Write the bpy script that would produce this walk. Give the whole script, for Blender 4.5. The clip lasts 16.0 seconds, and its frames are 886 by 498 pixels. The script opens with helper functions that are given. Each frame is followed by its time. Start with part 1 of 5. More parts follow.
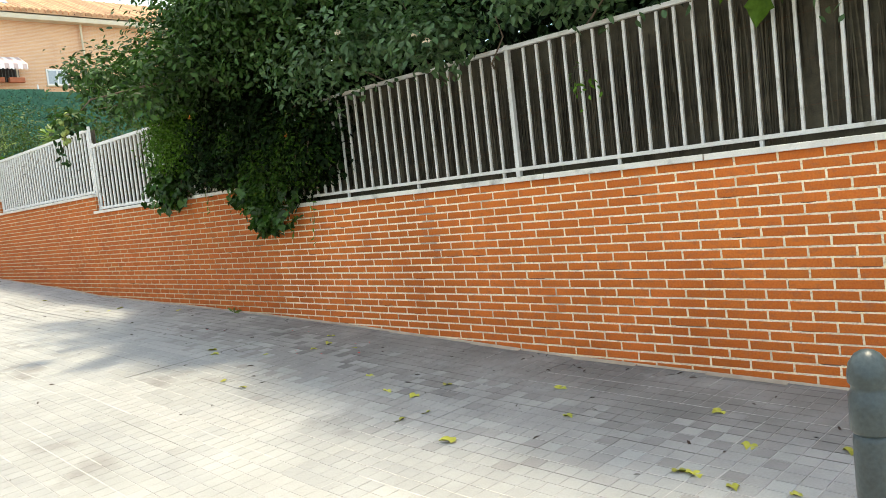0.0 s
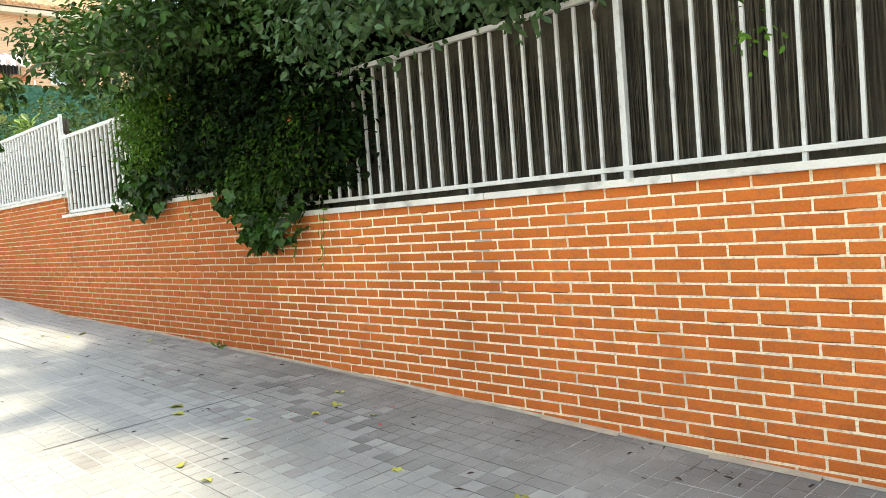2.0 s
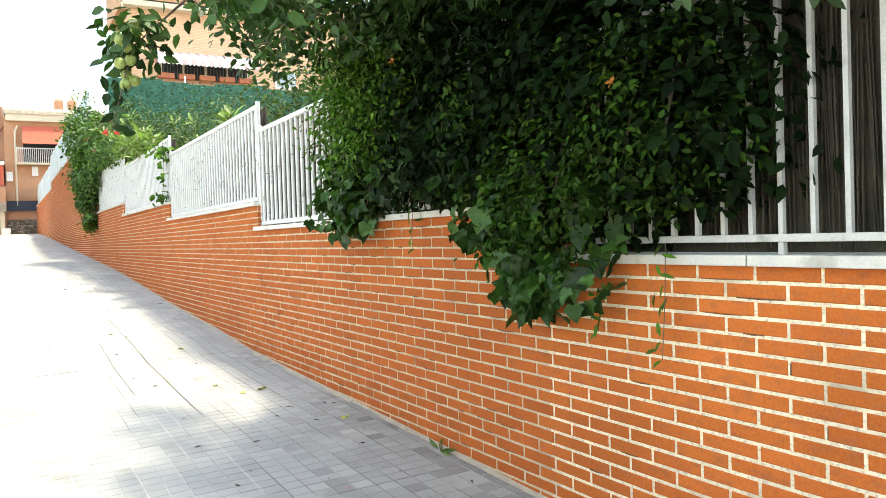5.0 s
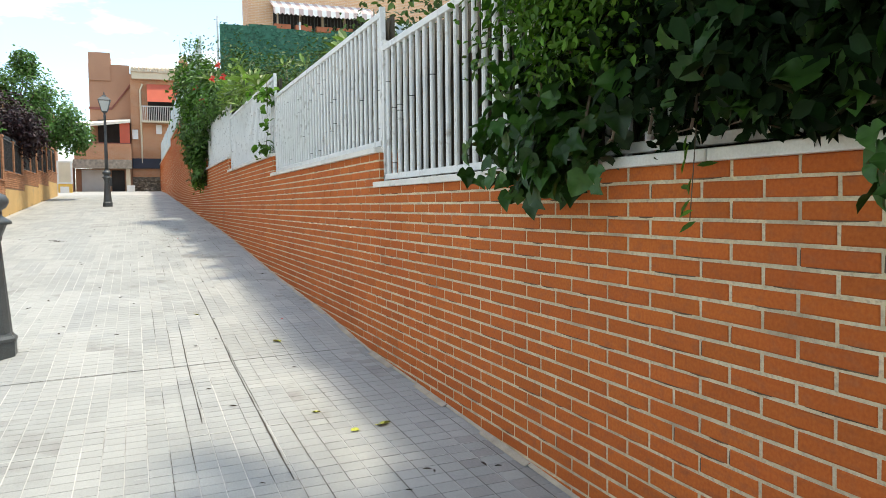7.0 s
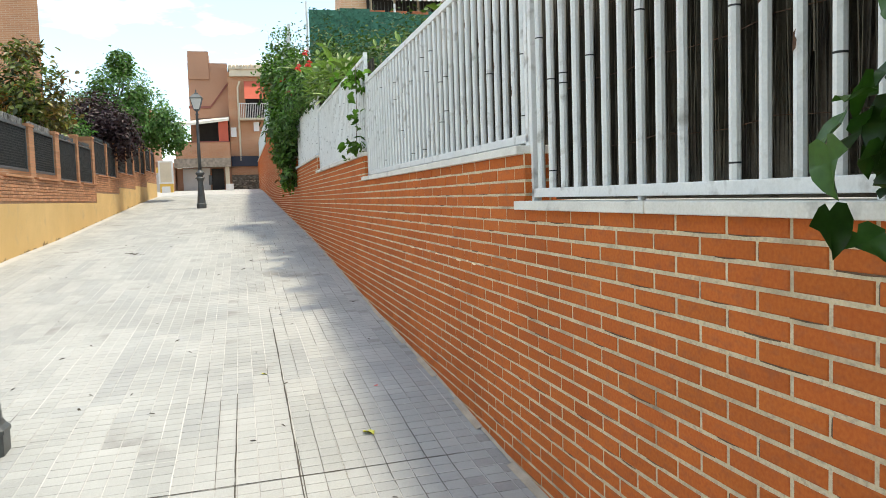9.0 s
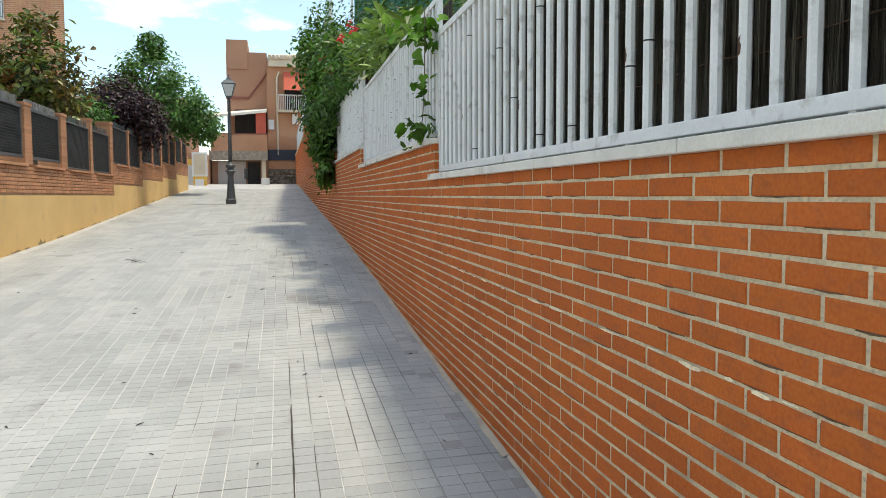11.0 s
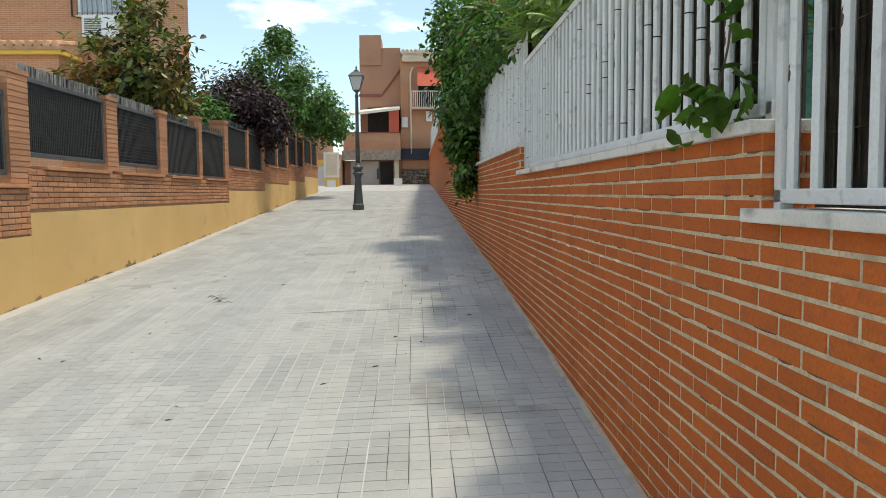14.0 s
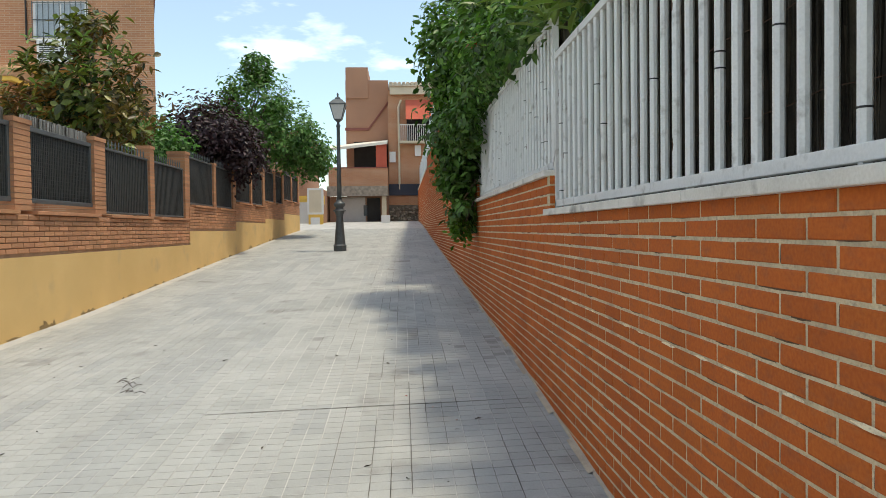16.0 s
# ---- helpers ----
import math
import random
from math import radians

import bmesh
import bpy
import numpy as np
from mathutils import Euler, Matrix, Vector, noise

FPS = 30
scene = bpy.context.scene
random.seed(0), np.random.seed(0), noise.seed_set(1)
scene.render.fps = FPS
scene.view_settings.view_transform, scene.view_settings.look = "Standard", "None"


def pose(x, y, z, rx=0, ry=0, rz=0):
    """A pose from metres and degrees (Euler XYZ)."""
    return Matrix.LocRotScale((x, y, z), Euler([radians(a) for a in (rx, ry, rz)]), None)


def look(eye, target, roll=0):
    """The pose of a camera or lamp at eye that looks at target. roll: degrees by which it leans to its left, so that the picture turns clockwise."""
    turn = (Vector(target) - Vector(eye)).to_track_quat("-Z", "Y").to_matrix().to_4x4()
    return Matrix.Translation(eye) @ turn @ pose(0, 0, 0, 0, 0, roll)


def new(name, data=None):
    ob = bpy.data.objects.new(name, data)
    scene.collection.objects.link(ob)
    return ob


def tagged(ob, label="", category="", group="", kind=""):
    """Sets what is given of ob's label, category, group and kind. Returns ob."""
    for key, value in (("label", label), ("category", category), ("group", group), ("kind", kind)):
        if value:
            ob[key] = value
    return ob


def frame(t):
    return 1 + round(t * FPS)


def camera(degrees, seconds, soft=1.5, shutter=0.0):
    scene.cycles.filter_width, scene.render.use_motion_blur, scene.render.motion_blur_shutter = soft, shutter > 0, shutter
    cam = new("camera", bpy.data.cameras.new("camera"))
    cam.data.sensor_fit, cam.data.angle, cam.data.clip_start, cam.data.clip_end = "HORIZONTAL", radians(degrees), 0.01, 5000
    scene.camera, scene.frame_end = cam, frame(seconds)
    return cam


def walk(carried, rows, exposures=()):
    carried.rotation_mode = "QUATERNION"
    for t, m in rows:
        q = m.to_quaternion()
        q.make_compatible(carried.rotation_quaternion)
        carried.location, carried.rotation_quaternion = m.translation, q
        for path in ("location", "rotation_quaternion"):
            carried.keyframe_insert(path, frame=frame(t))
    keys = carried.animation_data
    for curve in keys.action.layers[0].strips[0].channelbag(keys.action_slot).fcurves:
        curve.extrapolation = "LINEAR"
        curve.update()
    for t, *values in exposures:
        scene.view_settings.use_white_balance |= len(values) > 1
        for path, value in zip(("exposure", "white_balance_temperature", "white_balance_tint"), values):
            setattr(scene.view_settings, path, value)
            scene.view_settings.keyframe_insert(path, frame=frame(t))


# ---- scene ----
cam = camera(59.1, 16.0, soft=0.9)
PATH = [
    (0, (-0.121, -4.408, 1.843), (-1.544, -3.009, 1.705), -6.3),
    (0.5, (-0.496, -4.027, 1.688), (-1.805, -2.516, 1.751), -0.4),
    (0.6, (-0.587, -3.975, 1.689), (-1.824, -2.406, 1.764), -1.5),
    (1, (-0.873, -3.792, 1.741), (-2.207, -2.302, 1.767), -2.6),
    (1.5, (-1.268, -3.518, 1.845), (-2.812, -2.25, 1.743), -3.1),
    (2, (-1.647, -3.317, 1.808), (-3.084, -1.929, 1.72), -4.4),
    (2.5, (-2.103, -3.138, 1.853), (-3.619, -1.834, 1.806), -1.6),
    (3, (-2.531, -2.911, 1.888), (-4.212, -1.831, 1.788), -4.6),
    (3.2, (-2.694, -2.864, 1.863), (-4.369, -1.773, 1.803), -3.6),
    (5.3, (-4.442, -2.032, 2.013), (-6.21, -1.099, 1.976), -1.0),
    (5.5, (-4.672, -1.948, 1.994), (-6.486, -1.108, 1.928), -1.6),
    (6, (-5.172, -1.823, 2.018), (-6.946, -0.91, 1.867), -3.8),
    (6.5, (-5.616, -1.724, 2.039), (-7.47, -1.001, 1.839), -2.1),
    (7, (-6.296, -1.589, 1.999), (-8.154, -0.859, 1.882), -0.6),
    (7.5, (-6.775, -1.502, 2.073), (-8.612, -0.724, 1.928), -2.6),
    (8, (-7.286, -1.376, 2.111), (-9.17, -0.73, 1.922), -0.4),
    (8.5, (-7.89, -1.264, 2.128), (-9.755, -0.572, 1.923), -3.1),
    (9, (-8.341, -1.192, 2.189), (-10.274, -0.697, 2.051), -1.8),
    (9.2, (-8.581, -1.156, 2.189), (-10.522, -0.71, 2.016), -1.2),
    (11.3, (-11.165, -1.005, 2.287), (-13.122, -0.616, 2.157), -0.0),
    (11.5, (-11.365, -1.001, 2.308), (-13.337, -0.729, 2.12), -1.0),
    (12, (-11.908, -1.03, 2.313), (-13.886, -0.766, 2.173), -1.0),
    (12.5, (-12.386, -1.03, 2.355), (-14.381, -0.902, 2.303), -2.5),
    (13, (-12.929, -1.023, 2.346), (-14.925, -0.921, 2.275), -1.2),
    (13.5, (-13.403, -1.013, 2.374), (-15.391, -0.823, 2.266), -3.1),
    (14, (-13.921, -0.933, 2.441), (-15.914, -0.86, 2.298), -0.5),
    (14.5, (-14.475, -0.908, 2.459), (-16.457, -0.686, 2.317), -0.0),
    (15, (-14.975, -0.859, 2.513), (-16.967, -0.797, 2.349), 1.3),
    (15.5, (-15.562, -0.859, 2.524), (-17.561, -0.824, 2.476), -0.1),
    (16, (-16.005, -0.898, 2.52), (-18.001, -0.796, 2.468), -0.7),
]
EXPOSURES = [(0.0, 1.77, 8300, 5), (0.5, 1.94, 8900, 5), (1.0, 2.12, 8500, 5), (2.0, 2.15, 8500, 5), (2.5, 2.19, 8300, 5), (3.0, 2.09, 8200, 5), (5.5, 2.35, 8000, 5), (6.0, 1.81, 7700, 5), (6.5, 1.75, 7500, 5),
             (7.0, 1.48, 7500, 5), (8.0, 1.53, 7700, 5), (9.0, 1.48, 7700, 5), (11.5, 1.08, 7500, 5), (12.5, 0.98, 7600, 5), (14.0, 0.97, 7600, 5), (15.0, 1.08, 7700, 5), (16.0, 0.97, 7700, 5)]
walk(cam, [(t, look(eye, target, roll)) for t, eye, target, roll in PATH], EXPOSURES)
SKY_STRENGTH, SUN_STRENGTH = 0.15, 1.42
# ---------- world, sun ----------
SUN_EL, SUN_AZ = 75.5, 4.0     # elevation; azimuth clockwise from +y
world = bpy.data.worlds.new("sky")
scene.world = world
world.use_nodes = True
wt = world.node_tree
bg = wt.nodes["Background"]
sky = wt.nodes.new("ShaderNodeTexSky")
sky.sky_type = "NISHITA"
sky.sun_disc = False
sky.sun_elevation, sky.sun_rotation = radians(SUN_EL), radians(SUN_AZ)
sky.air_density, sky.dust_density, sky.ozone_density = 1.0, 0.15, 1.5
tc = wt.nodes.new("ShaderNodeTexCoord")
mp = wt.nodes.new("ShaderNodeMapping")
mp.inputs["Scale"].default_value = (1.0, 1.0, 3.2)
mp.inputs["Location"].default_value = (0.9, 0.55, 0.2)
nz = wt.nodes.new("ShaderNodeTexNoise")
nz.inputs["Scale"].default_value = 2.3
nz.inputs["Detail"].default_value = 7
nz.inputs["Roughness"].default_value = 0.55
rmp = wt.nodes.new("ShaderNodeValToRGB")
rmp.color_ramp.elements[0].position, rmp.color_ramp.elements[0].color = 0.51, (0.04, 0.04, 0.04, 1)
rmp.color_ramp.elements[1].position, rmp.color_ramp.elements[1].color = 0.82, (0.7, 0.7, 0.7, 1)
mixc = wt.nodes.new("ShaderNodeMix")
mixc.data_type = "RGBA"
mixc.inputs["B"].default_value = (21.0, 21.4, 21.8, 1)
wt.links.new(tc.outputs["Generated"], mp.inputs["Vector"])
wt.links.new(mp.outputs["Vector"], nz.inputs["Vector"])
wt.links.new(nz.outputs["Fac"], rmp.inputs["Fac"])
wt.links.new(rmp.outputs["Color"], mixc.inputs["Factor"])
veil = wt.nodes.new("ShaderNodeMix")
veil.data_type, veil.blend_type = "RGBA", "MULTIPLY"
veil.inputs["Factor"].default_value = 1.0
veil.inputs["B"].default_value = (0.48, 0.60, 0.68, 1)
wt.links.new(sky.outputs["Color"], veil.inputs["A"])
wt.links.new(veil.outputs["Result"], mixc.inputs["A"])
wt.links.new(mixc.outputs["Result"], bg.inputs["Color"])
bg.inputs["Strength"].default_value = SKY_STRENGTH
sun = new("sun", bpy.data.lights.new("sun", "SUN"))
sun.data.energy, sun.data.angle, sun.data.color = SUN_STRENGTH, radians(5.5), (1.0, 0.95, 0.87)
_el, _az = radians(SUN_EL), radians(SUN_AZ)
sun.matrix_world = look((math.sin(_az) * math.cos(_el) * 50, math.cos(_az) * math.cos(_el) * 50, math.sin(_el) * 50), (0, 0, 0))

# ---------- materials ----------
def hexc(r, g, b):
    return (r, g, b, 1.0)


def material(name, col, rough=0.8, vary=0.12, scale=6.0, fine=60.0, bump=0.15, metal=0.0, spec=0.4, hue2=None, stain=None, per_piece=0.0, dist=0.004, stretch=(1, 1, 1), streak=None, thin=0.0):
    """Noise-varied paint, stone, wood or leaf. hue2: second colour by large noise; stain: (colour, amount, scale); per_piece: change from piece to piece."""
    m = bpy.data.materials.new(name)
    m.use_nodes = True
    nt = m.node_tree
    b = nt.nodes["Principled BSDF"]
    b.inputs["Roughness"].default_value = rough
    b.inputs["Metallic"].default_value = metal
    b.inputs["Specular IOR Level"].default_value = spec
    geo = nt.nodes.new("ShaderNodeNewGeometry")
    mapn = nt.nodes.new("ShaderNodeMapping")
    mapn.inputs["Scale"].default_value = stretch
    nt.links.new(geo.outputs["Position"], mapn.inputs["Vector"])

    def noisy(sc, detail=4.0):
        n = nt.nodes.new("ShaderNodeTexNoise")
        n.inputs["Scale"].default_value = sc
        n.inputs["Detail"].default_value = detail
        nt.links.new(mapn.outputs["Vector"], n.inputs["Vector"])
        return n.outputs["Fac"]

    def ramp(sock, lo, hi):
        r = nt.nodes.new("ShaderNodeMapRange")
        r.inputs["From Min"].default_value, r.inputs["From Max"].default_value = lo, hi
        nt.links.new(sock, r.inputs["Value"])
        return r.outputs["Result"]

    def mix(fac, a, bcol, mode="MIX"):
        x = nt.nodes.new("ShaderNodeMix")
        x.data_type, x.blend_type = "RGBA", mode
        if isinstance(fac, float):
            x.inputs["Factor"].default_value = fac
        else:
            nt.links.new(fac, x.inputs["Factor"])
        for key, v in (("A", a), ("B", bcol)):
            if isinstance(v, tuple):
                x.inputs[key].default_value = v
            else:
                nt.links.new(v, x.inputs[key])
        return x.outputs["Result"]

    big, small = noisy(scale), noisy(fine, 3.0)
    c = mix(ramp(big, 0.3, 0.7), tuple(v * (1 - vary) for v in col[:3]) + (1,), tuple(min(1, v * (1 + vary)) for v in col[:3]) + (1,))
    if hue2:
        c = mix(ramp(noisy(scale * 0.37), 0.46, 0.66), c, hue2)
    if stain:
        c = mix(ramp(noisy(stain[2], 6.0), 0.62 - stain[1] * 0.3, 0.8 - stain[1] * 0.2), c, stain[0])
    if streak:
        st = nt.nodes.new("ShaderNodeMapping")
        st.inputs["Scale"].default_value = streak[1]
        nt.links.new(geo.outputs["Position"], st.inputs["Vector"])
        sn = nt.nodes.new("ShaderNodeTexNoise")
        sn.inputs["Scale"].default_value, sn.inputs["Detail"].default_value = 1.0, 5.0
        nt.links.new(st.outputs["Vector"], sn.inputs["Vector"])
        c = mix(ramp(sn.outputs["Fac"], 0.5, 0.72), c, streak[0])
    if per_piece:
        oi = nt.nodes.new("ShaderNodeObjectInfo")
        add = nt.nodes.new("ShaderNodeMath")
        nt.links.new(oi.outputs["Random"], add.inputs[0])
        nt.links.new(geo.outputs["Random Per Island"], add.inputs[1])
        fr = nt.nodes.new("ShaderNodeMath")
        fr.operation = "FRACT"
        nt.links.new(add.outputs[0], fr.inputs[0])
        hsv = nt.nodes.new("ShaderNodeHueSaturation")
        val = nt.nodes.new("ShaderNodeMapRange")
        val.inputs["To Min"].default_value, val.inputs["To Max"].default_value = 1 - per_piece, 1 + per_piece
        nt.links.new(fr.outputs[0], val.inputs["Value"])
        nt.links.new(val.outputs["Result"], hsv.inputs["Value"])
        fr2 = nt.nodes.new("ShaderNodeMath")
        fr2.operation = "MULTIPLY"
        fr2.inputs[1].default_value = 7.31
        nt.links.new(fr.outputs[0], fr2.inputs[0])
        fr3 = nt.nodes.new("ShaderNodeMath")
        fr3.operation = "FRACT"
        nt.links.new(fr2.outputs[0], fr3.inputs[0])
        hue = nt.nodes.new("ShaderNodeMapRange")
        hue.inputs["To Min"].default_value, hue.inputs["To Max"].default_value = 0.5 - per_piece * 0.015, 0.5 + per_piece * 0.015
        nt.links.new(fr3.outputs[0], hue.inputs["Value"])
        nt.links.new(hue.outputs["Result"], hsv.inputs["Hue"])
        nt.links.new(c, hsv.inputs["Color"])
        c = hsv.outputs["Color"]
    c = mix(0.22, c, mix(ramp(small, 0.25, 0.75), (0, 0, 0, 1), (1, 1, 1, 1)), "SOFT_LIGHT")
    nt.links.new(c, b.inputs["Base Color"])
    rr = nt.nodes.new("ShaderNodeMapRange")
    rr.inputs["To Min"].default_value, rr.inputs["To Max"].default_value = max(0.05, rough - 0.08), min(1, rough + 0.08)
    nt.links.new(small, rr.inputs["Value"])
    nt.links.new(rr.outputs["Result"], b.inputs["Roughness"])
    if bump:
        bp = nt.nodes.new("ShaderNodeBump")
        bp.inputs["Strength"].default_value, bp.inputs["Distance"].default_value = bump, dist
        nt.links.new(small, bp.inputs["Height"])
        nt.links.new(bp.outputs["Normal"], b.inputs["Normal"])
    if thin:
        tr = nt.nodes.new("ShaderNodeBsdfTranslucent")
        ms = nt.nodes.new("ShaderNodeMixShader")
        ms.inputs["Fac"].default_value = thin
        warm = mix(0.6, c, (0.35, 0.75, 0.1, 1), "SOFT_LIGHT")
        nt.links.new(warm, tr.inputs["Color"])
        nt.links.new(b.outputs["BSDF"], ms.inputs[1])
        nt.links.new(tr.outputs["BSDF"], ms.inputs[2])
        nt.links.new(ms.outputs["Shader"], nt.nodes["Material Output"].inputs["Surface"])
    return m


def brick_material(name, c1, c2, mortar, axis="y", mortar_w=0.006):
    """Small brick courses for surfaces that stay far off; axis: the wall's normal."""
    m = bpy.data.materials.new(name)
    m.use_nodes = True
    nt = m.node_tree
    b = nt.nodes["Principled BSDF"]
    b.inputs["Roughness"].default_value = 0.85
    geo = nt.nodes.new("ShaderNodeNewGeometry")
    sep = nt.nodes.new("ShaderNodeSeparateXYZ")
    com = nt.nodes.new("ShaderNodeCombineXYZ")
    nt.links.new(geo.outputs["Position"], sep.inputs[0])
    nt.links.new(sep.outputs["X" if axis == "y" else "Y"], com.inputs["X"])
    nt.links.new(sep.outputs["Z"], com.inputs["Y"])
    br = nt.nodes.new("ShaderNodeTexBrick")
    br.inputs["Scale"].default_value = 1.0
    br.inputs["Brick Width"].default_value, br.inputs["Row Height"].default_value = 0.25, 0.06
    br.inputs["Mortar Size"].default_value = mortar_w
    br.inputs["Color1"].default_value, br.inputs["Color2"].default_value, br.inputs["Mortar"].default_value = c1, c2, mortar
    nt.links.new(com.outputs[0], br.inputs["Vector"])
    n = nt.nodes.new("ShaderNodeTexNoise")
    n.inputs["Scale"].default_value, n.inputs["Detail"].default_value = 0.9, 6
    nt.links.new(geo.outputs["Position"], n.inputs["Vector"])
    x = nt.nodes.new("ShaderNodeMix")
    x.data_type, x.blend_type = "RGBA", "OVERLAY"
    x.inputs["Factor"].default_value = 0.25
    nt.links.new(br.outputs["Color"], x.inputs["A"])
    nt.links.new(n.outputs["Fac"], x.inputs["B"])
    nt.links.new(x.outputs["Result"], b.inputs["Base Color"])
    bp = nt.nodes.new("ShaderNodeBump")
    bp.inputs["Strength"].default_value, bp.inputs["Distance"].default_value = 0.4, 0.006
    bp.invert = True
    nt.links.new(br.outputs["Fac"], bp.inputs["Height"])
    nt.links.new(bp.outputs["Normal"], b.inputs["Normal"])
    return m


def stripes(name, c1, c2, width):
    m = bpy.data.materials.new(name)
    m.use_nodes = True
    nt = m.node_tree
    geo = nt.nodes.new("ShaderNodeNewGeometry")
    sep = nt.nodes.new("ShaderNodeSeparateXYZ")
    nt.links.new(geo.outputs["Position"], sep.inputs[0])
    md = nt.nodes.new("ShaderNodeMath")
    md.operation = "PINGPONG"
    md.inputs[1].default_value = width
    nt.links.new(sep.outputs["Y"], md.inputs[0])
    gt = nt.nodes.new("ShaderNodeMath")
    gt.operation = "GREATER_THAN"
    gt.inputs[1].default_value = width * 0.5
    nt.links.new(md.outputs[0], gt.inputs[0])
    x = nt.nodes.new("ShaderNodeMix")
    x.data_type = "RGBA"
    x.inputs["A"].default_value, x.inputs["B"].default_value = c1, c2
    nt.links.new(gt.outputs[0], x.inputs["Factor"])
    nt.links.new(x.outputs["Result"], nt.nodes["Principled BSDF"].inputs["Base Color"])
    nt.nodes["Principled BSDF"].inputs["Roughness"].default_value = 0.9
    return m


BRICK = material("orange_brick", hexc(0.58, 0.150, 0.033), 0.85, 0.07, 3.0, 90, 0.4, spec=0.2, per_piece=0.075, hue2=hexc(0.46, 0.117, 0.025), dist=0.002, streak=(hexc(0.43, 0.13, 0.045), (16, 16, 30)))
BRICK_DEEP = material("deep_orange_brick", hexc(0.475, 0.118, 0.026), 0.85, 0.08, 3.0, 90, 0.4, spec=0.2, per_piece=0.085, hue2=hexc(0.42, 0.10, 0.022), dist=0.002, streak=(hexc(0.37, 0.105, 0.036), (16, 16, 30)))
BRICK_RED = material("red_brown_brick", hexc(0.47, 0.225, 0.115), 0.85, 0.12, 3.0, 90, 0.3, per_piece=0.16, dist=0.002)
MORTAR = material("cream_mortar", hexc(0.84, 0.72, 0.51), 0.95, 0.14, 9.0, 160, 0.4, stain=(hexc(0.34, 0.27, 0.20), 0.2, 3.5), streak=(hexc(0.50, 0.41, 0.30), (60, 60, 90)))
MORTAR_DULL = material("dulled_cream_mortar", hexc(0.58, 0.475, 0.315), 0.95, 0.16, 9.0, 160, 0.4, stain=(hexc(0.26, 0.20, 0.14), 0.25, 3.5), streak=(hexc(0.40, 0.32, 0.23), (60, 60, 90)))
MORTAR_BROWN = material("brown_mortar", hexc(0.38, 0.235, 0.15), 0.95, 0.15, 9.0, 160, 0.4)
MORTAR_GREY = material("grey_brown_mortar", hexc(0.42, 0.36, 0.28), 0.95, 0.15, 9.0, 160, 0.4)
COPING = material("white_stone_coping", hexc(0.66, 0.63, 0.57), 0.75, 0.1, 5.0, 120, 0.3, stain=(hexc(0.22, 0.2, 0.17), 0.18, 6.0))
WHITE_SHADED = material("shade_dulled_white_paint", hexc(0.58, 0.57, 0.54), 0.5, 0.08, 7.0, 140, 0.15, stain=(hexc(0.36, 0.34, 0.30), 0.12, 12.0))
WHITE = material("white_gloss_paint", hexc(0.72, 0.72, 0.70), 0.45, 0.06, 7.0, 140, 0.12, stain=(hexc(0.38, 0.36, 0.33), 0.14, 14.0))
TIE = material("black_plastic", hexc(0.02, 0.02, 0.02), 0.5, 0.1, 9.0, 120, 0.1)
JOINT_SHADE_WEAR = material("shaded_eroded_joint", hexc(0.13, 0.075, 0.045), 0.95, 0.4, 25.0, 120, 0.3)
RUST = material("rust_flake", hexc(0.09, 0.045, 0.025), 0.9, 0.3, 40.0, 180, 0.4)
REED_PALE = material("weathered_heather_screen", hexc(0.095, 0.080, 0.058), 0.95, 0.3, 12.0, 150, 0.4, per_piece=0.5)
REED = material("brown_heather_screen", hexc(0.075, 0.063, 0.043), 0.95, 0.3, 12.0, 150, 0.4, per_piece=0.4)
PAVER_COOL = material("cool_grey_concrete_paver", hexc(0.358, 0.366, 0.355), 0.88, 0.10, 2.2, 150, 0.4, per_piece=0.04, hue2=hexc(0.325, 0.332, 0.32), dist=0.002)
PAVER_PALE = material("pale_concrete_paver", hexc(0.405, 0.408, 0.388), 0.88, 0.08, 2.2, 150, 0.4, per_piece=0.04, hue2=hexc(0.375, 0.378, 0.36), dist=0.002)
PAVER = material("grey_concrete_paver", hexc(0.385, 0.391, 0.373), 0.88, 0.10, 2.2, 150, 0.4, per_piece=0.05, hue2=hexc(0.335, 0.341, 0.325), stain=(hexc(0.22, 0.21, 0.195), 0.14, 1.9), dist=0.002)
JOINT = material("paver_joint_sand", hexc(0.44, 0.43, 0.405), 0.98, 0.15, 3.0, 120, 0.3, hue2=hexc(0.48, 0.47, 0.45), stain=(hexc(0.22, 0.21, 0.19), 0.1, 1.3))
PAVER_DARK = material("dark_concrete_paver", hexc(0.262, 0.257, 0.243), 0.9, 0.2, 2.4, 150, 0.4, per_piece=0.05, hue2=hexc(0.18, 0.176, 0.166), stain=(hexc(0.33, 0.325, 0.31), 0.12, 4.0), dist=0.002)
PAVER_MID = material("mid_dark_concrete_paver", hexc(0.335, 0.333, 0.317), 0.9, 0.16, 2.2, 150, 0.4, per_piece=0.05, hue2=hexc(0.27, 0.265, 0.25), stain=(hexc(0.40, 0.395, 0.37), 0.14, 3.0), dist=0.002)
JOINT_DIRT = material("dark_joint_dirt", hexc(0.07, 0.062, 0.052), 0.98, 0.4, 14.0, 120, 0.3)
JOINT_LIME = material("pale_joint_mortar", hexc(0.54, 0.53, 0.50), 0.95, 0.12, 14.0, 120, 0.3)
PLASTER = material("ochre_plaster", hexc(0.72, 0.48, 0.20), 0.9, 0.06, 1.5, 110, 0.25, hue2=hexc(0.66, 0.43, 0.17), stain=(hexc(0.55, 0.38, 0.19), 0.1, 2.5))
